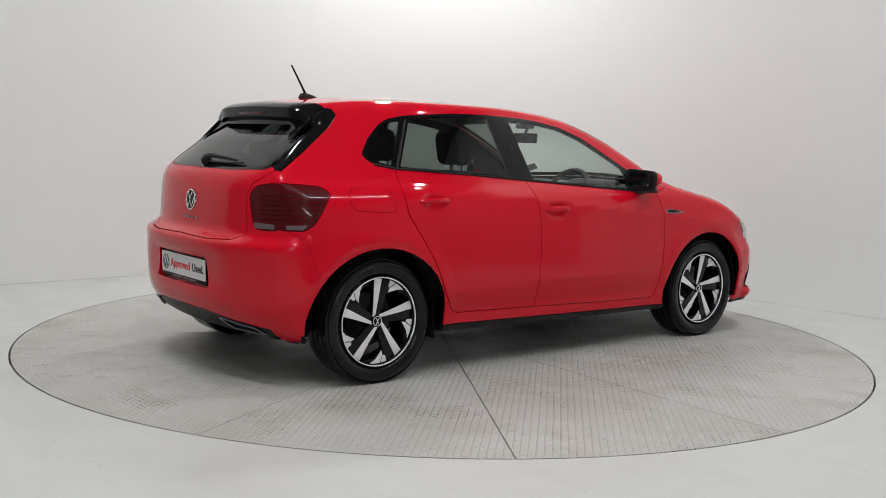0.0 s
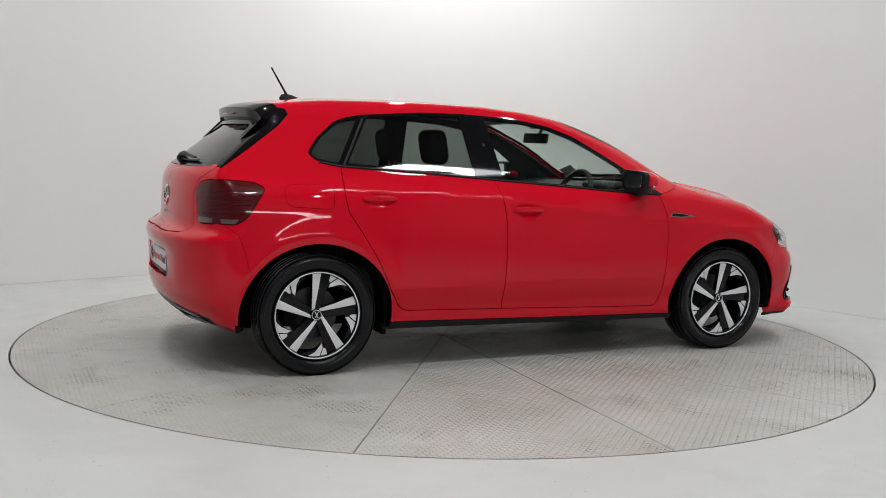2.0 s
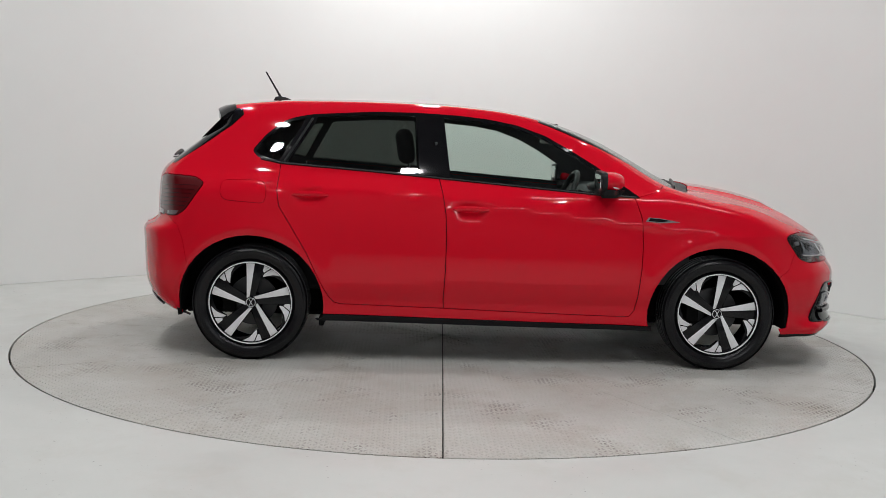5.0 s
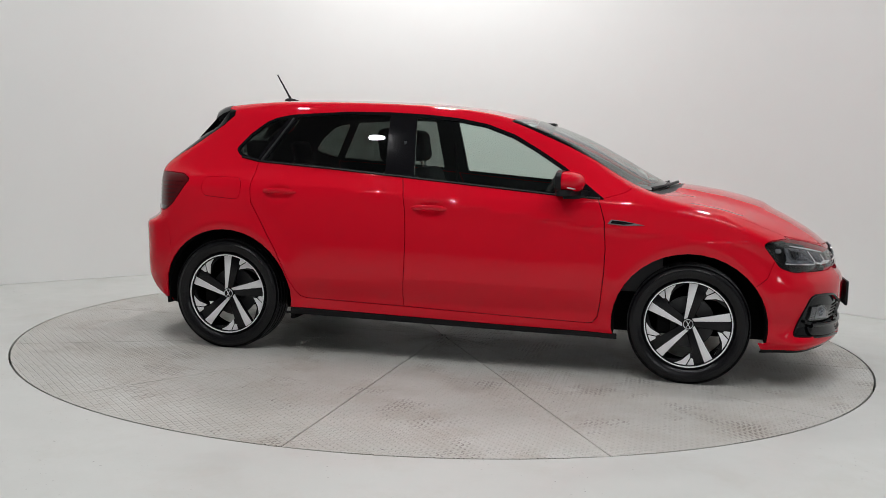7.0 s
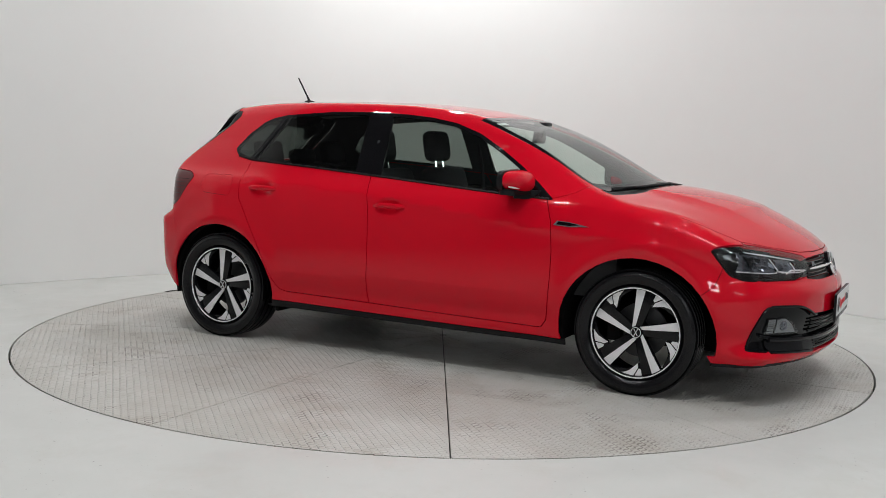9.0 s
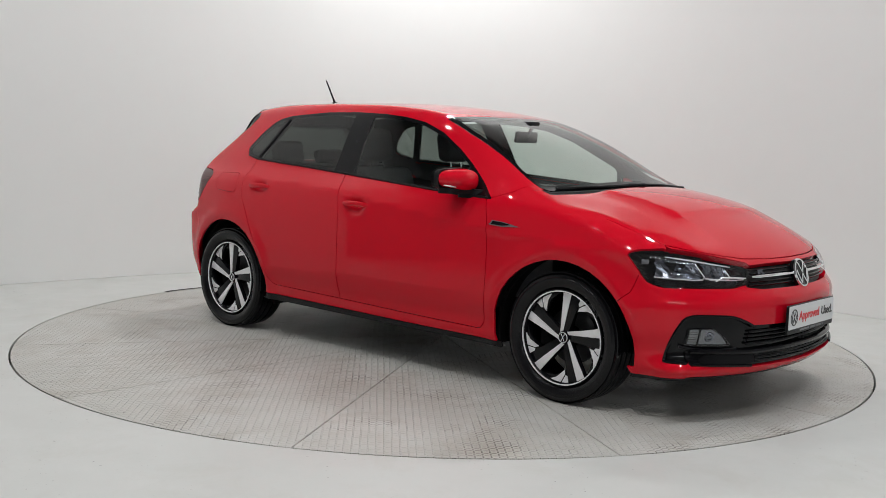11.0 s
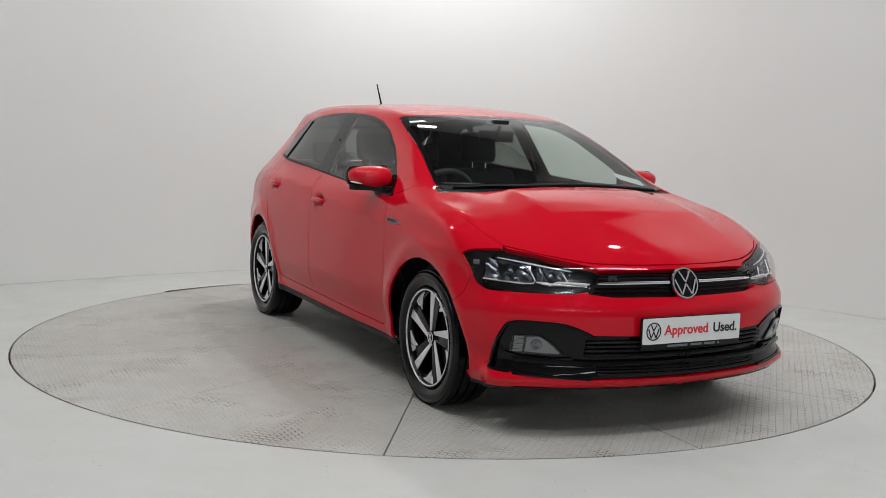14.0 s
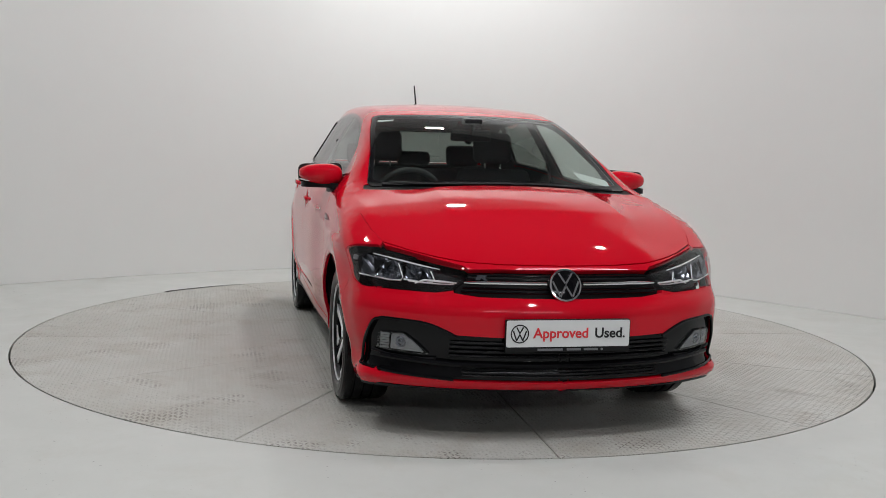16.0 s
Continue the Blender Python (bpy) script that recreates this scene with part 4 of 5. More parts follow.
def number_plate(car, m, name):
    """A white display plate with a printed badge and words, in a black holder. m: centre, z outwards, x to the reader's right."""
    bm = bmesh.new()
    prism(bm, rounded([(-0.264, -0.076), (0.264, -0.076), (0.264, 0.057), (-0.264, 0.057)], 0.008), 0.012, m @ pose(0, 0, -0.008), 0.002, 2)
    holder = part(name, bm, BLACK, car, "black plate holder with a white display plate")
    bm = bmesh.new()
    prism(bm, rounded([(-0.260, -0.054), (0.260, -0.054), (0.260, 0.054), (-0.260, 0.054)], 0.008), 0.003, m @ pose(0, 0, 0.0035))
    part("plate_face", bm, WHITE, holder, "white plate with red and black words")
    z = m @ pose(0, 0, 0.0072)
    lettering("plate_word", "Approved", 0.0575, PLATERED, holder, z @ pose(-0.148, 0.0, 0), bold=0.0011)
    lettering("plate_word", "Used.", 0.0575, PLATEBLACK, holder, z @ pose(0.110, 0.0, 0), bold=0.0011)
    bm = bmesh.new()
    lathe(bm, [(0.033, 0), (0.033, 0.001), (0.038, 0.001), (0.038, 0)], 40, z @ pose(-0.205, 0, 0))
    w = 0.0055
    for a, b in (((-0.014, 0.027), (0, 0.002)), ((0.014, 0.027), (0, 0.002)), ((-0.027, 0.012), (-0.013, -0.027)), ((0.027, 0.012), (0.013, -0.027)), ((-0.013, -0.027), (0, -0.002)), ((0.013, -0.027), (0, -0.002))):
        a, b = Vector(a), Vector(b)
        d = (b - a).normalized()
        n = Vector((-d.y, d.x)) * w * 0.5
        prism(bm, [tuple(p) for p in (a - n, b - n, b + n, a + n)], 0.001, z @ pose(-0.205, 0, 0))
    part("plate_badge", bm, PLATEBLACK, holder)
    for x0, x1 in ((-0.128, -0.022), (-0.005, 0.055), (0.068, 0.128), (0.140, 0.150)):
        bm = bmesh.new()
        box(bm, x0, x1, -0.070, -0.061, 0.0042, 0.005, m=m)
        part("holder_print", bm, HOUSING, holder)
    return holder


def mouth_parts(car):
    """Grille, lower intakes, fog lamps, front emblem and plate."""
    for z in (0.612, 0.628, 0.664, 0.680):
        bm = bmesh.new()
        e = 0.43 - (z - 0.60) * 0.45
        tube(bm, [at(on_front, y, z, -0.012) for y in np.linspace(-e, e, 25)], 0.0052, 6)
        part("grille_slat", bm, GLOSS, car)
    for sgn in (1, -1):
        bm = bmesh.new()
        pts = [at(on_front, sgn * y, 0.648 - 0.012 * max(0, y - 0.3), 0.002) for y in np.linspace(0.078, 0.41, 16)]
        tube(bm, pts, [0.0065] * 13 + [0.006, 0.005, 0.003], 8)
        part("grille_chrome_bar", bm, CHROME, car, "thin chrome bar across the grille")
    m = frame_on(on_front, 0.0, 0.642, 0.004)
    emblem(car, m, 0.069, GLOSS, CHROME)
    bm = bmesh.new()
    q = frame_on(on_front, -0.335, 0.666, -0.002)
    prism(bm, [(-0.03, -0.010), (-0.012, -0.010), (-0.006, 0.0), (0.004, -0.010), (0.022, -0.010), (0.010, 0.003), (0.018, 0.012), (-0.022, 0.012)], 0.003, q)
    part("grille_badge", bm, REFLECTOR, car, "small silver grille badge")
    number_plate(car, frame_on(on_front, 0.0, 0.458, 0.012), "front_plate")
    # lower mouth
    for z, e, r, bend in ((0.352, 0.47, 0.0055, 0), (0.371, 0.47, 0.0055, 0), (0.390, 0.47, 0.0055, 0), (0.409, 0.47, 0.0055, 0), (0.272, 0.42, 0.0045, 0.012), (0.285, 0.42, 0.0045, 0.012), (0.298, 0.42, 0.0045, 0.012)):
        bm = bmesh.new()
        tube(bm, [at(on_front, y, z + bend * abs(y), -0.006) for y in np.linspace(-e, e, 21)], r, 6)
        part("intake_slat", bm, BLACK, car)
    bm = bmesh.new()
    tube(bm, [at(on_front, y, 0.318 + 0.05 * max(0, abs(y) - 0.45), 0.001) for y in np.linspace(-0.72, 0.72, 41)], 0.012, 8)
    part("intake_blade", bm, GLOSS, car, "gloss black blade across the lower intake")
    for sgn in (1, -1):
        bm = bmesh.new()
        pts = [at(on_front, y, z, 0.0) for y, z in ((0.44, 0.430), (0.49, 0.455), (0.56, 0.480), (0.64, 0.487), (0.715, 0.489))]
        pts += [at(on_side, x, z, 0.0) for x, z in ((3.165, 0.484), (3.146, 0.469), (3.107, 0.39), (3.076, 0.302), (3.094, 0.283))]
        pts += [at(on_front, y, z, 0.0) for y, z in ((0.70, 0.274), (0.58, 0.266), (0.45, 0.258))]
        tube(bm, spline([Vector((p.x, sgn * p.y, p.z)) for p in pts], 5), 0.0065, 8)
        part("intake_rim", bm, GLOSS, car, "gloss black intake edge")
        out = rounded([(0.40, 0.262), (0.58, 0.272), (0.70, 0.282), (0.735, 0.286), (0.735, 0.330), (0.60, 0.324), (0.40, 0.316)], 0.012)
        skin("intake_panel", [patch(out, on_front)], GLOSS, car, sgn, "gloss black panel under the fog lamp", 0.008, -0.006)
        bm = bmesh.new()
        line = [(0.52, 0.335), (0.60, 0.331), (0.70, 0.336), (0.755, 0.35)]
        tube(bm, [at(on_front, sgn * y, z, -0.004) for y, z in line], 0.007, 8)
        part("fog_lamp_bezel", bm, BLACK, car)
        out = rounded([(0.545, 0.350), (0.742, 0.356), (0.738, 0.430), (0.645, 0.434), (0.600, 0.402)], 0.008)
        lens = skin("fog_lamp", [patch(out, on_front)], LENS, car, sgn, "clear fog lamp with a silver reflector", 0.008, -0.004)
        inner = rounded([(0.566, 0.356), (0.692, 0.361), (0.690, 0.424), (0.648, 0.428), (0.608, 0.398)], 0.006)
        skin("reflector", [patch(inner, on_front)], FOGREFLECTOR, lens, sgn, "silver fog lamp reflector", 0.003, -0.009)
        bm = bmesh.new()
        lathe(bm, [(0.001, 0.006), (0.008, 0.005), (0.012, 0.001), (0.020, 0.003), (0.023, -0.002)], 24, frame_on(on_front, sgn * 0.655, 0.393, -0.006))
        part("fog_bulb", bm, REFLECTOR, lens)
        for k in range(6):
            bm = bmesh.new()
            box(bm, -0.02, 0.02, -0.004, 0.004, -0.003, 0.003, m=frame_on(on_front, sgn * 0.715, 0.364 + 0.0115 * k, -0.012))
            part("lamp_rib", bm, HOUSING, lens)
        skin("lamp_housing", [patch(out, on_front)], GLOSS, lens, sgn, "", 0, -0.012)


def headlamp_parts(lamps):
    for lens, sgn in lamps:
        f = lambda y, z, d: at(on_front, sgn * y, z, d)
        rnd = random.Random(5)
        for y0, y1, za, zb, zc, zd, label in ((0.650, 0.800, 0.644, 0.648, 0.724, 0.746, "large fluted reflector"), (0.530, 0.635, 0.644, 0.646, 0.700, 0.718, "small fluted reflector")):
            # y0 inner to y1 outer; lower edge za to zb, upper edge zc to zd; a bowl of flat facets
            bm = bmesh.new()
            nu, nv = 9, 4
            grid = []
            for i in range(nu + 1):
                u = i / nu
                col = []
                for j in range(nv + 1):
                    v = j / nv
                    y = y0 + (y1 - y0) * u - 0.018 * (v - 0.5)
                    lo, hi = za + (zb - za) * u, zc + (zd - zc) * u
                    bowl = (1 - (2 * u - 1) ** 2) * (1 - (2 * v - 1) ** 2)
                    d = -0.016 - 0.026 * bowl - (0.004 if (i + j) % 2 else 0.0) - rnd.random() * 0.003
                    col.append(bm.verts.new(f(y, lo + (hi - lo) * v, d)))
                grid.append(col)
            for p, q in zip(grid, grid[1:]):
                for j in range(nv):
                    bm.faces.new((p[j], q[j], q[j + 1], p[j + 1]))
            part("reflector", bm, REFLECTOR, lens, label, smooth=False)
            q = frame_on(on_front, sgn * (y0 + y1) / 2, (za + zd) / 2, -0.034)
            bm = bmesh.new()
            lathe(bm, [(0.001, 0.010), (0.009, 0.008), (0.013, 0.0), (0.013, -0.01)], 24, q)
            part("bulb_shield", bm, REFLECTOR, lens)
            bm = bmesh.new()
            w = y1 - y0
            tube(bm, [f(y, z, -0.012) for y, z in ((y1 + 0.008, za + 0.004), (y0 + 0.3 * w, za - 0.004), (y0 + 0.005, za - 0.002), (y0 - 0.004, za + 0.012), (y0 - 0.004 + 0.01, zc - 0.012))], 0.0028, 8)
            part("bezel", bm, SILVER, lens, "silver light guide strip")
        bm = bmesh.new()
        tube(bm, [f(y, z, -0.010) for y, z in ((0.745, 0.742), (0.66, 0.727), (0.58, 0.711), (0.50, 0.697))], [0.002, 0.0036, 0.0036, 0.002], 8)
        part("light_strip", bm, SILVER, lens, "silver light guide strip")
        bm = bmesh.new()
        tube(bm, [f(y, z, -0.008) for y, z in ((0.60, 0.634), (0.565, 0.650), (0.50, 0.648), (0.44, 0.645))], [0.003, 0.0046, 0.0046, 0.003], 8)
        part("light_strip", bm, SILVER, lens, "silver light guide strip")
        bm = bmesh.new()
        tube(bm, [f(y, z, -0.012) for y, z in ((0.625, 0.642), (0.57, 0.640), (0.50, 0.638), (0.45, 0.640))], 0.0028, 6)
        part("light_strip", bm, SILVER, lens, "silver light guide strip")
        bm = bmesh.new()
        box(bm, -0.015, 0.015, -0.010, 0.010, -0.004, 0.004, 0.002, m=frame_on(on_side, 2.975, 0.715, -0.014) if sgn > 0 else Matrix.Diagonal((1, -1, 1, 1)) @ frame_on(on_side, 2.975, 0.715, -0.014))
        part("side_marker", bm, HOUSING, lens)


def rear_parts(car):
    # roof spoiler
    bm = bmesh.new()
    rows = []
    for y in np.linspace(-0.500, 0.500, 41):
        a = abs(y)
        hx = float(np.interp(a, HATCH3[::-1][:, 1], HATCH3[::-1][:, 0]))
        base = at(on_top, hx + 0.004, a, 0.003)
        e = ease((a - 0.34) / 0.16)
        tip_x = -0.285 + 0.16 * a * a + 0.020 * e
        tip_z = base.z - 0.022 - 0.020 * e
        th = 0.058 - 0.006 * e
        g = at(on_rear, a, 1.265 - 0.085 * e, 0.006)
        sec = [(base.x, base.z), (0.5 * (base.x + tip_x), 0.5 * (base.z + tip_z) + 0.004), (tip_x + 0.012, tip_z + 0.001), (tip_x, tip_z - 0.008), (tip_x + 0.006, tip_z - th), (tip_x + 0.03, tip_z - th - 0.006), (g.x, g.z), (g.x + 0.05, g.z + 0.03)]
        rows.append([bm.verts.new((u, y, v)) for u, v in sec])
    for p, q in zip(rows, rows[1:]):
        for i in range(len(p)):
            j = (i + 1) % len(p)
            bm.faces.new((p[i], p[j], q[j], q[i]))
    bm.faces.new(rows[0][::-1])
    bm.faces.new(rows[-1])
    part("roof_spoiler", bm, GLOSS, car, "gloss black roof spoiler")
    bm = bmesh.new()
    box(bm, -0.13, 0.13, -0.006, 0.006, -0.004, 0.004, 0.002, m=pose(-0.281, 0, 1.325, 0, 0, 90))
    part("brake_light", bm, REDLENS, car, "slim high brake light")
    # rear wiper
    bm = bmesh.new()
    lathe(bm, [(0.001, 0.034), (0.018, 0.032), (0.026, 0.02), (0.028, -0.004)], 24, frame_on(on_rear, 0.0, 1.066, 0.0))
    tube(bm, [at(on_rear, 0.0, 1.07, 0.026), at(on_rear, -0.06, 1.078, 0.030), at(on_rear, -0.17, 1.075, 0.024), at(on_rear, -0.30, 1.072, 0.016)], [0.015, 0.014, 0.010, 0.006], 8)
    tube(bm, [at(on_rear, y, 1.066 + 0.004 * math.sin(y * 9), 0.009) for y in np.linspace(0.02, -0.36, 12)], 0.005, 6)
    part("rear_wiper", bm, BLACK, car, "black rear wiper arm")
    m = frame_on(on_rear, 0.0, 0.872, 0.002)
    emblem(car, m, 0.055, GLOSS, CHROME)
    for k in range(4):
        bm = bmesh.new()
        box(bm, -0.010, 0.010, -0.006, 0.006, 0.0, 0.003, 0.001, m=frame_on(on_rear, 0.06 - 0.04 * k, 0.782, 0.0))
        part("model_lettering", bm, REFLECTOR, car)
    number_plate(car, frame_on(on_rear, 0.0, 0.532, -0.018), "rear_plate")
    # exhaust trims in the skirt
    for sgn in (1, -1):
        bm = bmesh.new()
        ring = [(0.36, 0.318), (0.575, 0.292), (0.60, 0.262), (0.42, 0.270), (0.36, 0.318)]
        tube(bm, [at(on_rear, sgn * y, z, 0.004) for y, z in dense(ring, 0.03)], 0.0065, 6, caps=False)
        part("exhaust_trim", bm, REFLECTOR, car, "silver exhaust trim outline")


def tail_parts(lamps):
    for lens, sgn in lamps:
        mirror = Matrix.Diagonal((1, sgn, 1, 1))
        for k in range(6):
            bm = bmesh.new()
            z = 0.815 + 0.022 * k
            pts = [at(on_rear, y, z, 0.0008) for y in np.linspace(0.575, 0.66, 5)]
            pts += [at(on_side, x, z + 0.008, 0.0008) for x in np.linspace(-0.46, -0.36 + 0.012 * k, 5)]
            tube(bm, pts, 0.0018, 5)
            bmesh.ops.transform(bm, matrix=mirror, verts=bm.verts)
            part("light_guide", bm, DARKLENS, lens)
        out = [(0.548, 0.768), (0.655, 0.768), (0.655, 0.792), (0.545, 0.796)]
        skin("reversing_lens", [patch(out, on_rear)], material("pale_lens", (0.13, 0.10, 0.105), 0.15, coat=1.0), lens, sgn, "pale reversing light strip", 0.004, 0.0015)
        out = [(-0.47, 0.772), (-0.415, 0.772), (-0.395, 0.796), (-0.47, 0.792)]
        skin("reversing_lens", [patch(out, on_side)], bpy.data.materials["pale_lens"], lens, sgn, "pale reversing light strip", 0.004, 0.0015)


def side_parts(car):
    for sgn in (1, -1):
        mir = Matrix.Diagonal((1, sgn, 1, 1))

        def done(bm):
            bmesh.ops.transform(bm, matrix=mir, verts=bm.verts)
            if sgn < 0:
                bmesh.ops.reverse_faces(bm, faces=bm.faces)
            return bm
        for hx, hz in HANDLES:
            bm = bmesh.new()
            pts = [at(on_side, hx - 0.095 + 0.19 * k / 10, hz + 0.004 * math.sin(math.pi * k / 10), 0) for k in range(11)]
            y0 = max(p.y for p in pts)
            pts = [Vector((p.x, y0 - 0.004 + 0.020 * math.sin(math.pi * k / 10) ** 0.5, p.z)) for k, p in enumerate(pts)]
            tube(bm, pts, [0.007, 0.012] + [0.0145] * 7 + [0.012, 0.007], 12)
            for v in bm.verts:
                v.co.y = y0 + 0.012 + (v.co.y - y0 - 0.012) * 0.55 if v.co.y > y0 + 0.012 else v.co.y
            part("door_handle", done(bm), RED, car, "red body-colour door handle")
        # mirror
        my = 0.855 if sgn < 0 else 0.832
        bm = bmesh.new()
        n, mm = 28, 16
        rows = []
        for i in range(mm + 1):
            th = -math.pi / 2 + math.pi * i / mm
            row = []
            for j in range(n):
                ph = 2 * math.pi * j / n
                sp = lambda v, p: math.copysign(abs(v) ** p, v)
                u = sp(math.cos(th), 0.75) * sp(math.cos(ph), 0.8)
                v = sp(math.cos(th), 0.75) * sp(math.sin(ph), 0.8)
                w = sp(math.sin(th), 0.75)
                x = 0.098 * u if u > 0 else 0.026 * u
                row.append(bm.verts.new((1.893 + x - 0.010 * v, my + 0.113 * v, 1.020 + 0.055 * w * (1 - 0.20 * v) + 0.004 * v)))
            rows.append(row)
        for a, b in zip(rows, rows[1:]):
            for j in range(n):
                bm.faces.new((a[j], a[(j + 1) % n], b[(j + 1) % n], b[j]))
        bmesh.ops.remove_doubles(bm, verts=bm.verts, dist=0.0005)
        mirror = part("wing_mirror", done(bm), RED, car, "red wing mirror on a black foot")
        bm = bmesh.new()
        prism(bm, rounded([(1.84, 0.79), (1.98, 0.79), (1.955, 0.85), (1.93, 0.935), (1.87, 0.958), (1.85, 0.935)], 0.02), 0.028, pose(0, 0, 0.952), 0.008, 2)
        prism(bm, rounded([(1.86, 0.75), (2.04, 0.75), (1.98, 0.81), (1.88, 0.825)], 0.02), 0.045, pose(0, 0, 0.930), 0.008, 2)
        part("mirror_foot", done(bm), BLACK, mirror, "black mirror foot")
        bm = bmesh.new()
        prism(bm, rounded([(-0.085, -0.044), (0.074, -0.040), (0.080, 0.036), (-0.085, 0.042)], 0.02), 0.004, pose(1.851, my, 1.020) @ Matrix(((0, 0, -1, 0), (1, 0, 0, 0), (0, 1, 0, 0), (0, 0, 0, 1))), 0.002, 1)
        mg = bmesh.new()
        prism(mg, rounded([(-0.114, -0.060), (0.112, -0.048), (0.115, 0.050), (-0.113, 0.060)], 0.035), 0.030, pose(1.880, my, 1.020) @ Matrix(((0, 0, -1, 0), (1, 0, 0, 0), (0, 1, 0, 0), (0, 0, 0, 1))), 0.006, 2)
        part("mirror_frame", done(mg), BLACK, mirror, "black mirror frame")
        part("mirror_glass", done(bm), MIRROR, mirror, "mirror glass")
        bm = bmesh.new()
        tube(bm, [(1.971, my - 0.013, 0.990), (1.960, my + 0.037, 0.988), (1.938, my + 0.082, 0.99), (1.913, my + 0.109, 0.994)], [0.003, 0.005, 0.005, 0.003], 8)
        part("indicator", done(bm), SILVER, mirror, "slim pale indicator strip")
        # badge on the wing
        bm = bmesh.new()
        o = [(2.118, 0.812), (2.135, 0.834), (2.20, 0.830), (2.305, 0.812), (2.20, 0.806)]
        badge = skin("wing_badge", [patch(o, on_side)], HOUSING, car, sgn, "silver and black wing badge", 0.006, 0.004)
        bm.free()
        o = [(2.132, 0.815), (2.142, 0.830), (2.20, 0.8265), (2.255, 0.818), (2.20, 0.811)]
        skin("badge_inlay", [patch(o, on_side)], GLOSS, badge, sgn, "", 0.002, 0.0055)
        # window sill strip, matt
        bm = bmesh.new()
        tube(bm, [at(on_side, x, z, 0.002) for x, z in dense([(0.03, 1.084), (0.143, 1.064), (0.605, 1.037), (1.23, 0.992), (1.85, 0.947), (2.07, 0.937)], 0.06)], 0.0065, 6)
        part("waist_strip", done(bm), BLACK, car, "matt black waist strip")
        bm = bmesh.new()
        tube(bm, [at(on_side, x, z, 0.001) for x, z in ((0.158, 1.070), (0.22, 1.175), (0.298, 1.312))], 0.0065, 6)
        part("window_divider", done(bm), BLACK, car, "matt black window divider")
        # dark liner of each arch
        for ax in (0.0, 2.551):
            bm = bmesh.new()
            lathe(bm, [(0.408, 0.022), (0.386, 0.018), (0.392, 0.10), (0.392, 0.25), (0.05, 0.255)], 40, Matrix.Translation((ax, 0.775 if ax == 0 else 0.81, 0.30)) @ Matrix.Rotation(radians(90), 4, "X"), arc=math.pi * 1.12, start=-0.06 * math.pi)
            part("arch_liner", done(bm), DARK, car, "dark wheel arch liner")
        for x0 in (0.365,):
            bm = bmesh.new()
            box(bm, x0, x0 + 0.028, 0.62, 0.775, 0.185, 0.240, 0.008)
            part("stone_guard", done(bm), DARK, car)
    # aerial
    bm = bmesh.new()
    b = at(on_top, 0.06, 0.0, 0.0)
    rows = []
    for k, (dx, wd, h) in enumerate(((0.075, 0.004, 0.004), (0.05, 0.014, 0.014), (0.015, 0.019, 0.026), (-0.02, 0.018, 0.032), (-0.045, 0.012, 0.026), (-0.055, 0.006, 0.008))):
        rows.append([bm.verts.new((b.x + dx, wd * math.cos(a), b.z - 0.004 + h * math.sin(a) ** 1.0)) for a in np.linspace(0, math.pi, 9)])
    for p, q in zip(rows, rows[1:]):
        for i in range(8):
            bm.faces.new((p[i], p[i + 1], q[i + 1], q[i]))
    bm.faces.new(rows[0]), bm.faces.new(rows[-1][::-1])
    aerial = part("aerial", bm, BLACK, car, "black roof aerial")
    bm = bmesh.new()
    tube(bm, [(b.x - 0.012, 0, b.z + 0.018), (b.x - 0.03, 0, b.z + 0.05), (-0.043, 0, 1.593)], [0.009, 0.006, 0.0045], 8)
    part("aerial_rod", bm, BLACK, aerial)
    # screen wipers
    for y0, y1 in ((-0.05, -0.60), (0.50, -0.05)):
        bm = bmesh.new()
        tube(bm, [at(on_top, float(np.interp(abs(y), [0, 0.3, 0.6], [2.445, 2.425, 2.36])) - dz, y, 0.010) for y, dz in ((y0 + 0.06, -0.02), (0.5 * (y0 + y1), 0.02), (y1, 0.035))], [0.009, 0.007, 0.004], 6)
        tube(bm, [at(on_top, float(np.interp(abs(y), [0, 0.3, 0.6], [2.435, 2.415, 2.35])) - 0.02, y, 0.005) for y in np.linspace(y0, y1, 9)], 0.006, 6)
        part("windscreen_wiper", bm, BLACK, car, "black windscreen wiper")


def seat(car, x, y, name="front_seat"):
    bm = bmesh.new()
    box(bm, x - 0.25, x + 0.27, y - 0.25, y + 0.25, 0.33, 0.52, 0.06, 4)
    s = part(name, bm, CLOTH, car, "dark grey cloth seat with a headrest")
    bm = bmesh.new()
    box(bm, -0.06, 0.07, -0.24, 0.24, 0.0, 0.62, 0.055, 4, pose(x - 0.25, y, 0.44, 0, -16, 0))
    part("backrest", bm, CLOTH, s)
    bm = bmesh.new()
    box(bm, -0.05, 0.05, -0.125, 0.125, 0.0, 0.20, 0.045, 4, pose(x - 0.44, y, 1.075, 0, -10, 0))
    part("headrest", bm, CLOTH, s)
    for d in (-0.05, 0.05):
        bm = bmesh.new()
        tube(bm, [(x - 0.425, y + d, 1.02), (x - 0.445, y + d, 1.12)], 0.006, 6)
        part("headrest_post", bm, CHROME, s)


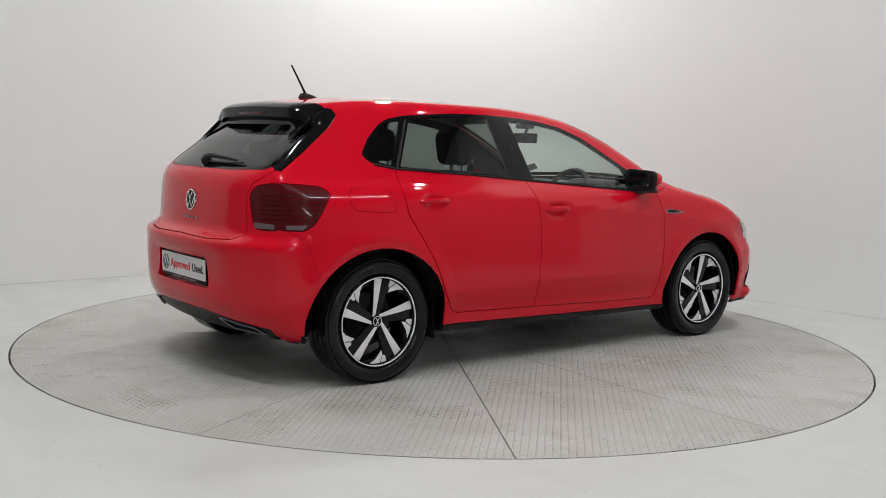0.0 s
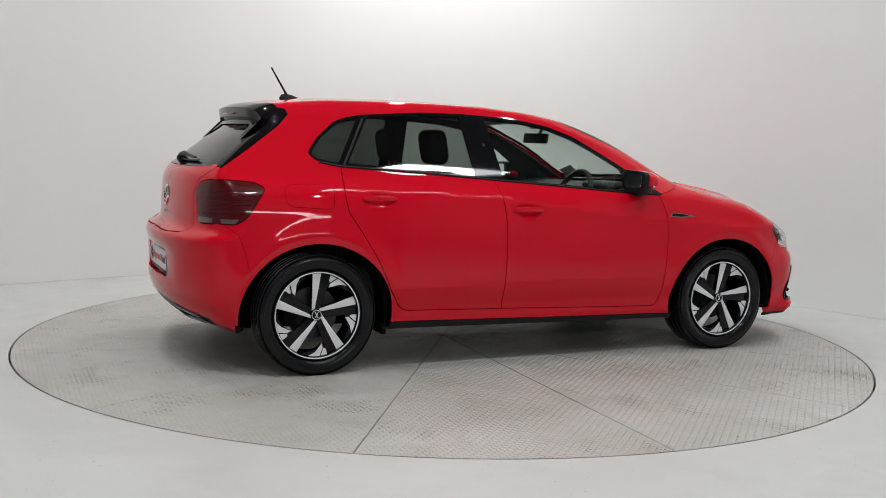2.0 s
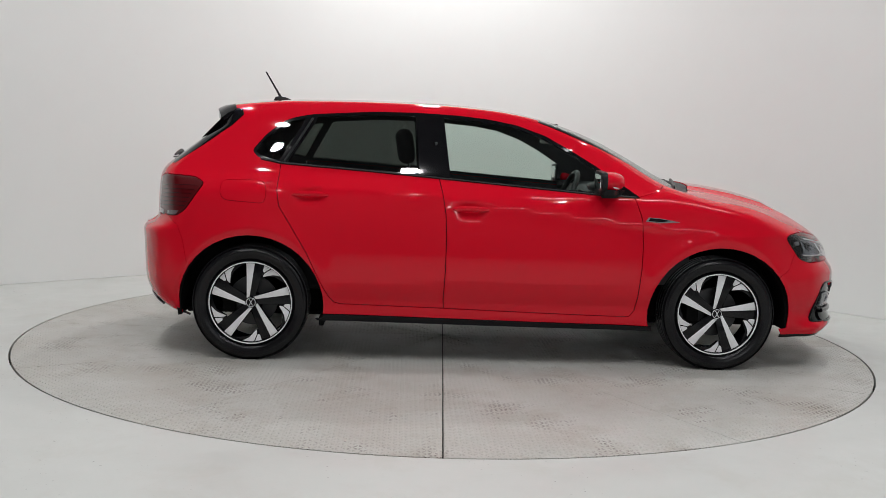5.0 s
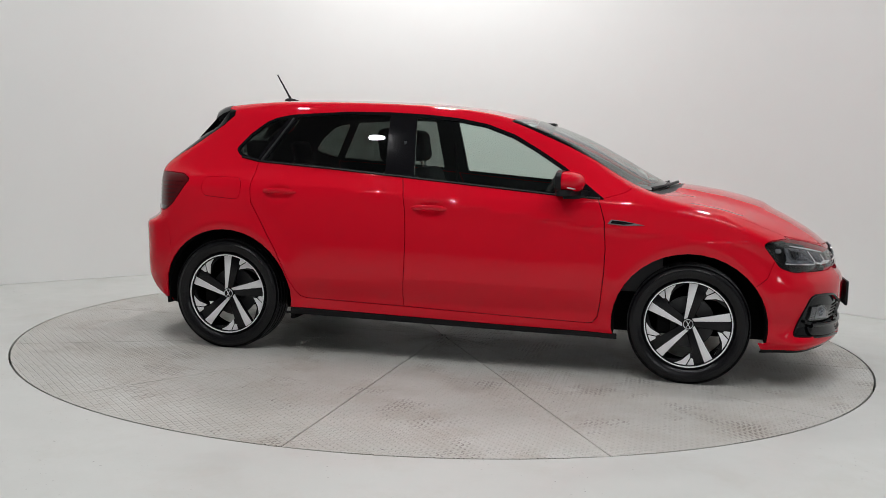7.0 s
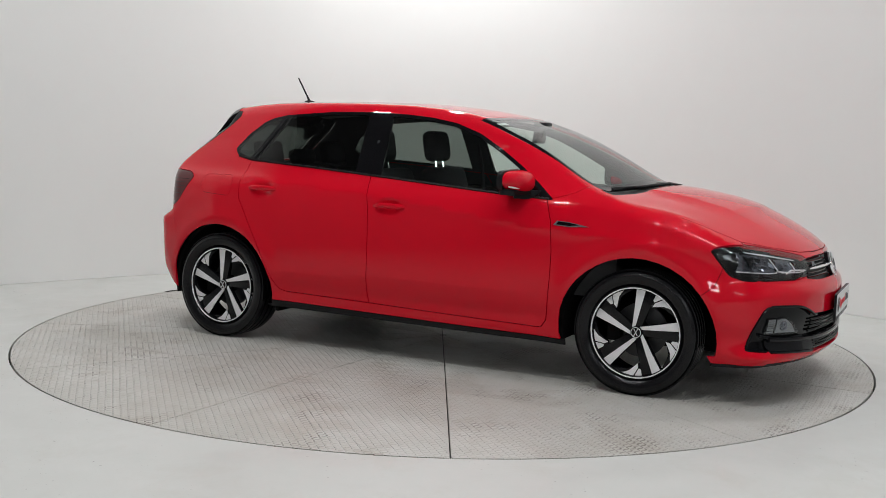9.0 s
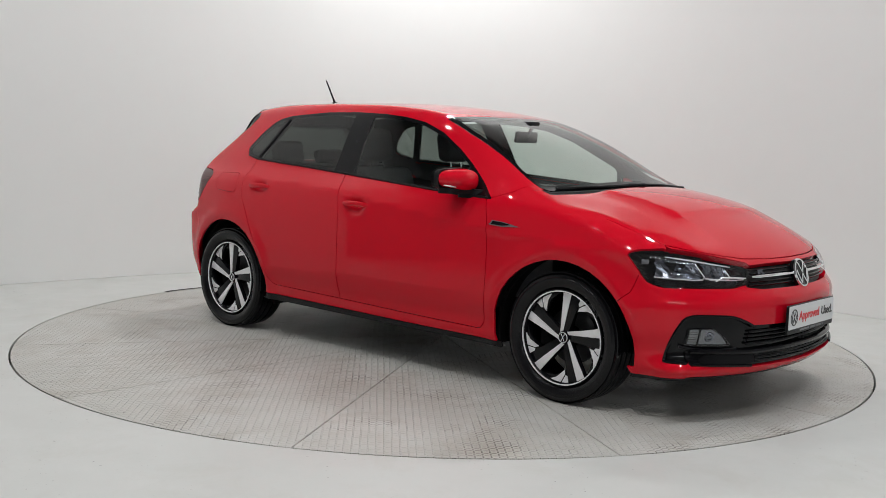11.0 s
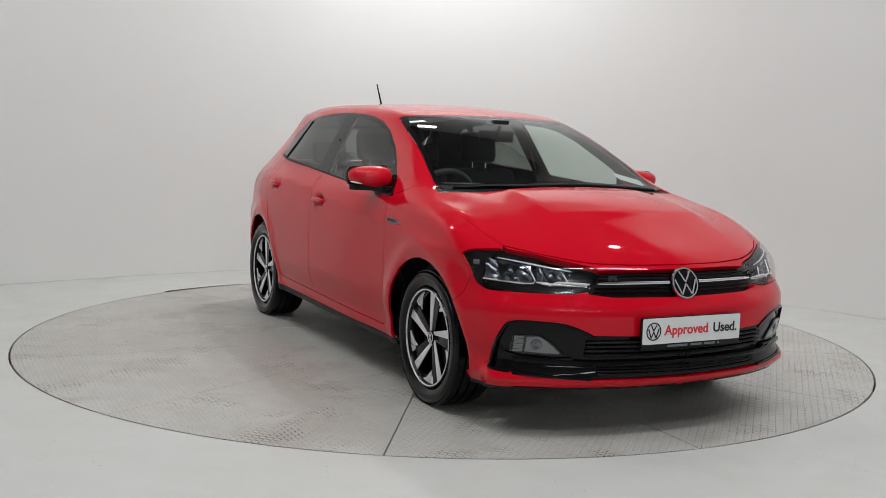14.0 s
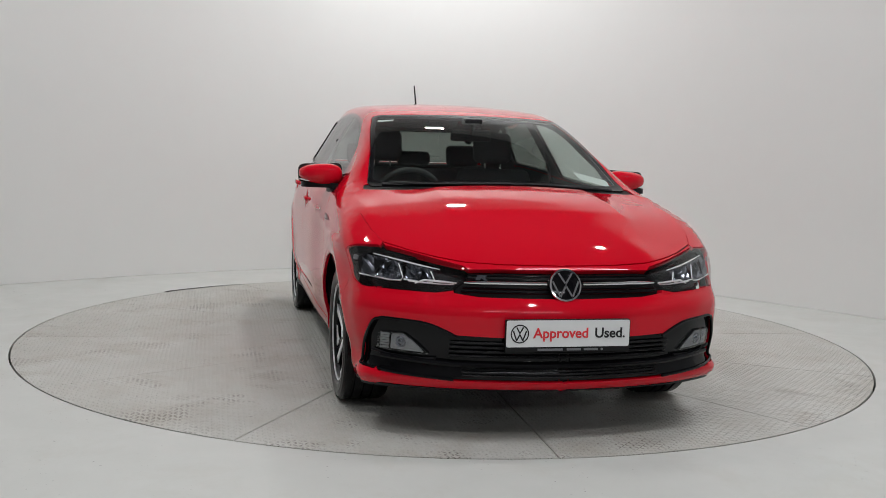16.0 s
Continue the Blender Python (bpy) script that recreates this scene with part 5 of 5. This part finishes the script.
def interior(car):
    for y in (-0.36, 0.36):
        seat(car, 1.27, y)
    bm = bmesh.new()
    box(bm, 0.18, 0.70, -0.62, 0.62, 0.36, 0.54, 0.05, 3)
    bench = part("rear_bench", bm, CLOTH, car, "dark grey cloth rear bench")
    bm = bmesh.new()
    box(bm, -0.06, 0.06, -0.61, 0.61, 0.0, 0.58, 0.05, 3, pose(0.20, 0, 0.46, 0, -18, 0))
    part("backrest", bm, CLOTH, bench)
    for y in (-0.36, 0.0, 0.36):
        bm = bmesh.new()
        box(bm, -0.04, 0.04, -0.12, 0.12, 0.0, 0.15 if y else 0.10, 0.035, 3, pose(0.01, y, 1.03, 0, -12, 0))
        part("headrest", bm, CLOTH, bench)
    bm = bmesh.new()
    box(bm, -0.50, 0.02, -0.52, 0.52, 1.018, 1.036, 0.006)
    part("parcel_shelf", bm, TRIM, car, "grey parcel shelf")
    bm = bmesh.new()
    prof = [(2.42, 0.93), (2.25, 0.965), (2.05, 0.965), (1.93, 0.945), (1.88, 0.90), (1.90, 0.80), (1.96, 0.62), (2.05, 0.45), (2.4, 0.45)]
    prism(bm, prof, 1.42, Matrix(((1, 0, 0, 0), (0, 0, -1, 0.71), (0, 1, 0, 0), (0, 0, 0, 1))), 0.0)
    dash = part("dashboard", bm, TRIM, car, "dark grey moulded dashboard")
    bm = bmesh.new()
    box(bm, 1.90, 2.08, -0.52, -0.20, 0.94, 0.995, 0.03, 3)
    part("instrument_hood", bm, TRIM, dash)
    bm = bmesh.new()
    box(bm, 1.873, 1.89, -0.12, 0.10, 0.83, 0.94, 0.004)
    part("screen_panel", bm, GLOSS, dash)
    bm = bmesh.new()
    m = pose(1.74, -0.36, 0.885, 0, -66, 0)
    ring = [m @ Vector((0.182 * math.cos(a), 0.182 * math.sin(a), 0)) for a in np.linspace(0, 2 * math.pi, 41)]
    tube(bm, ring, 0.016, 10, caps=False)
    wheel_ = part("steering_wheel", bm, TRIM, car, "black three-spoke steering wheel")
    bm = bmesh.new()
    lathe(bm, [(0.001, 0.02), (0.05, 0.018), (0.065, 0.0), (0.06, -0.03)], 24, m)
    for a in (0, 90, 180):
        box(bm, 0.05, 0.175, -0.018, 0.018, -0.01, 0.004, 0.004, m=m @ pose(0, 0, 0, 0, 0, a + 90 if a != 90 else 180))
    part("wheel_hub", bm, TRIM, wheel_)
    bm = bmesh.new()
    tube(bm, [(1.76, -0.36, 0.88), (1.98, -0.36, 0.79)], 0.035, 10)
    part("steering_column", bm, TRIM, wheel_)
    bm = bmesh.new()
    box(bm, -0.012, 0.012, -0.12, 0.12, -0.032, 0.032, 0.01, 3, pose(1.68, 0.0, 1.245, 0, 8, 8))
    tube(bm, [(1.69, 0, 1.25), (1.72, 0, 1.30), (1.725, 0, 1.325)], 0.010, 8)
    part("rear_view_mirror", bm, BLACK, car, "black interior mirror")
    bm = bmesh.new()
    box(bm, 1.66, 1.74, -0.05, 0.05, 1.305, 1.335, 0.008)
    part("sensor_cover", bm, BLACK, car)
    bm = bmesh.new()
    box(bm, 0.75, 1.55, -0.14, 0.14, 0.22, 0.52, 0.03)
    part("centre_console", bm, TRIM, car)
    # belts of the front seats, on the middle pillars
    for sgn in (1, -1):
        bm = bmesh.new()
        tube(bm, [(0.98, sgn * 0.655, 1.20), (0.99, sgn * 0.70, 1.02), (1.0, sgn * 0.73, 0.80)], 0.012, 6)
        part("seat_belt", bm, CLOTH, car)
    # papers behind the screen
    bm = bmesh.new()
    v = [at(on_top, x, y, -0.006) for x, y in ((2.26, 0.44), (2.29, 0.60), (2.215, 0.60), (2.20, 0.42))]
    bm.faces.new([bm.verts.new(p) for p in v])
    part("windscreen_disc", bm, WHITE, car, "pale paper disc inside the windscreen", smooth=False)
    bm = bmesh.new()
    v = [at(on_top, x, y, -0.004) for x, y in ((1.635, -0.52), (1.665, -0.525), (1.68, -0.44), (1.65, -0.435))]
    bm.faces.new([bm.verts.new(p) for p in v])
    part("screen_sticker", bm, WHITE, car, "pale sticker inside the windscreen", smooth=False)


def underside(car):
    bm = bmesh.new()
    # dark inner body behind the shut lines
    def sheet(P, keep):
        h, w, _ = P.shape
        for sgn in (1, -1):
            vs = {}
            for i in range(h - 1):
                for j in range(w - 1):
                    if keep(P[i, j]) and keep(P[i + 1, j + 1]) and keep(P[i + 1, j]) and keep(P[i, j + 1]):
                        q = []
                        for a, b in ((i, j), (i + 1, j), (i + 1, j + 1), (i, j + 1)):
                            if (a, b) not in vs:
                                vs[a, b] = bm.verts.new(P[a, b] * (1, sgn, 1))
                            q.append(vs[a, b])
                        bm.faces.new(q if sgn > 0 else q[::-1])
    gx, gz = np.meshgrid(np.linspace(-0.45, 3.0, 100), np.linspace(0.235, 0.93, 28))
    P = on_side(np.stack([gx.ravel(), gz.ravel()], 1), 0.024).reshape(*gx.shape, 3)
    sheet(P, lambda p: min(math.hypot(p[0], p[2] - 0.30), math.hypot(p[0] - 2.551, p[2] - 0.30)) > 0.40 and abs(p[1]) > 0.3 and abs(p[1]) < 0.95)
    gx, gy = np.meshgrid(np.linspace(2.36, 3.12, 30), np.linspace(0, 0.74, 20))
    P = on_top(np.stack([gx.ravel(), gy.ravel()], 1), 0.035).reshape(*gx.shape, 3)
    sheet(P, lambda p: p[2] > 0.6)
    gy, gz = np.meshgrid(np.linspace(0, 0.72, 26), np.linspace(0.21, 0.72, 22))
    P = on_front(np.stack([gy.ravel(), gz.ravel()], 1), 0.075).reshape(*gy.shape, 3)
    sheet(P, lambda p: p[0] > 2.75)
    gy, gz = np.meshgrid(np.linspace(0, 0.66, 24), np.linspace(0.25, 1.02, 26))
    P = on_rear(np.stack([gy.ravel(), gz.ravel()], 1), 0.06).reshape(*gy.shape, 3)
    sheet(P, lambda p: p[0] < -0.2)
    part("inner_body", bm, DARK, car, "dark inner body shell")
    bm = bmesh.new()
    box(bm, -0.40, 3.15, -0.53, 0.53, 0.205, 0.235, 0.01)
    box(bm, 0.42, 2.12, -0.72, 0.72, 0.205, 0.235, 0.01)
    box(bm, 2.98, 3.16, -0.64, 0.64, 0.205, 0.235, 0.01)
    tube(bm, [(0.05, -0.6, 0.29), (0.05, 0.6, 0.29)], 0.045, 10)
    tube(bm, [(2.551, -0.7, 0.30), (2.551, 0.7, 0.30)], 0.025, 10)
    tube(bm, [(-0.35, 0.30, 0.20), (1.2, 0.15, 0.18), (2.3, 0.1, 0.2)], 0.035, 10)
    part("underbody", bm, DARK, car, "dark underbody with axles")


def build_car():
    car = tagged(new("car"), "shiny red five-door hatchback with black and silver alloy wheels", "car")
    charts = [side_charts(), front_chart(), rear_chart(), top_chart()]
    paired = {"body_side": (RED, 0.012), "front_wing": (RED, 0.014), "front_door": (RED, 0.014), "rear_door": (RED, 0.014), "fuel_flap": (RED, 0.008), "sill_strip": (BLACK, 0.012), "window_trim": (GLOSS, 0.010), "window_flank": (GLOSS, 0.010),
              "quarter_glass": (REARGLASS, 0), "rear_door_glass": (REARGLASS, 0), "front_door_glass": (FRONTGLASS, 0), "tail_lamp": (REDLENS, 0.014), "headlamp": (LENS, 0.0)}
    middle = {"front_bumper": (RED, (0.010, 0.034, 0.010, 0.034), 0), "rear_bumper": (RED, (0.010, 0.042, 0.010, 0.042), 0), "front_lip": (BLACK, 0.012, 0), "rear_skirt": (BLACK, 0.012, -0.002), "hood_edge": (RED, 0.03, 0), "roof": (RED, 0.012, 0), "hood": (RED, 0.014, 0),
              "tailgate": (RED, 0.014, 0), "scuttle": (BLACK, 0.012, -0.006), "windscreen": (WINDSCREEN, 0, 0), "screen_band": (GLOSS, 0.004, 0), "rear_window": (REARGLASS, 0, -0.002), "intake_surround": (GLOSS, 0.004, -0.016), "grille_backing": (BLACK, 0.004, -0.026),
              "plate_recess": (RED, 0.004, -0.034)}
    lamps = {}
    for name, (mat, depth) in paired.items():
        pieces = [c[name] for c in charts if name in c]
        for side in (1, -1):
            o = skin(name, pieces, mat, car, side, depth=depth)
            lamps.setdefault(name, []).append((o, side))
            if name in ("body_side", "window_trim"):
                skin("pillar_trim", pieces, TRIM, car, side, "", 0, -0.016)
            if name in ("front_door", "rear_door"):
                skin("door_card", pieces, TRIM, o, side, "grey door card", 0, -0.022)
            if name == "headlamp":
                skin("lamp_housing", pieces, BEZEL, o, side, "black lamp housing", 0, -0.058)
    for name, (mat, depth, push) in middle.items():
        pieces = [c[name] for c in charts if name in c]
        whole = pieces + [mirrored(p) for p in pieces]
        skin(name, whole, mat, car, depth=depth, push=push)
        if name == "roof":
            skin("headlining", whole, LINING, car, 1, "pale headlining", 0, -0.022)
        if name == "tailgate":
            skin("tailgate_trim", whole, TRIM, car, 1, "", 0, -0.03)
    for x in (0.0, 2.551):
        for side in (1, -1):
            wheel(car, x, side)
    mouth_parts(car)
    headlamp_parts(lamps["headlamp"])
    rear_parts(car)
    tail_parts(lamps["tail_lamp"])
    side_parts(car)
    interior(car)
    underside(car)
    return car


def settle(car):
    for ch in car.children:
        ch.location = ch.location - AXIS


def motions(table, car):
    rows = [(t, pose(0, 0, 0, 0, 0, a)) for t, a in TURN]
    walk(table, rows)
    walk(car, rows)


hall()
lamp_fixtures()
table = turntable()
car = build_car()
settle(car)
motions(table, car)
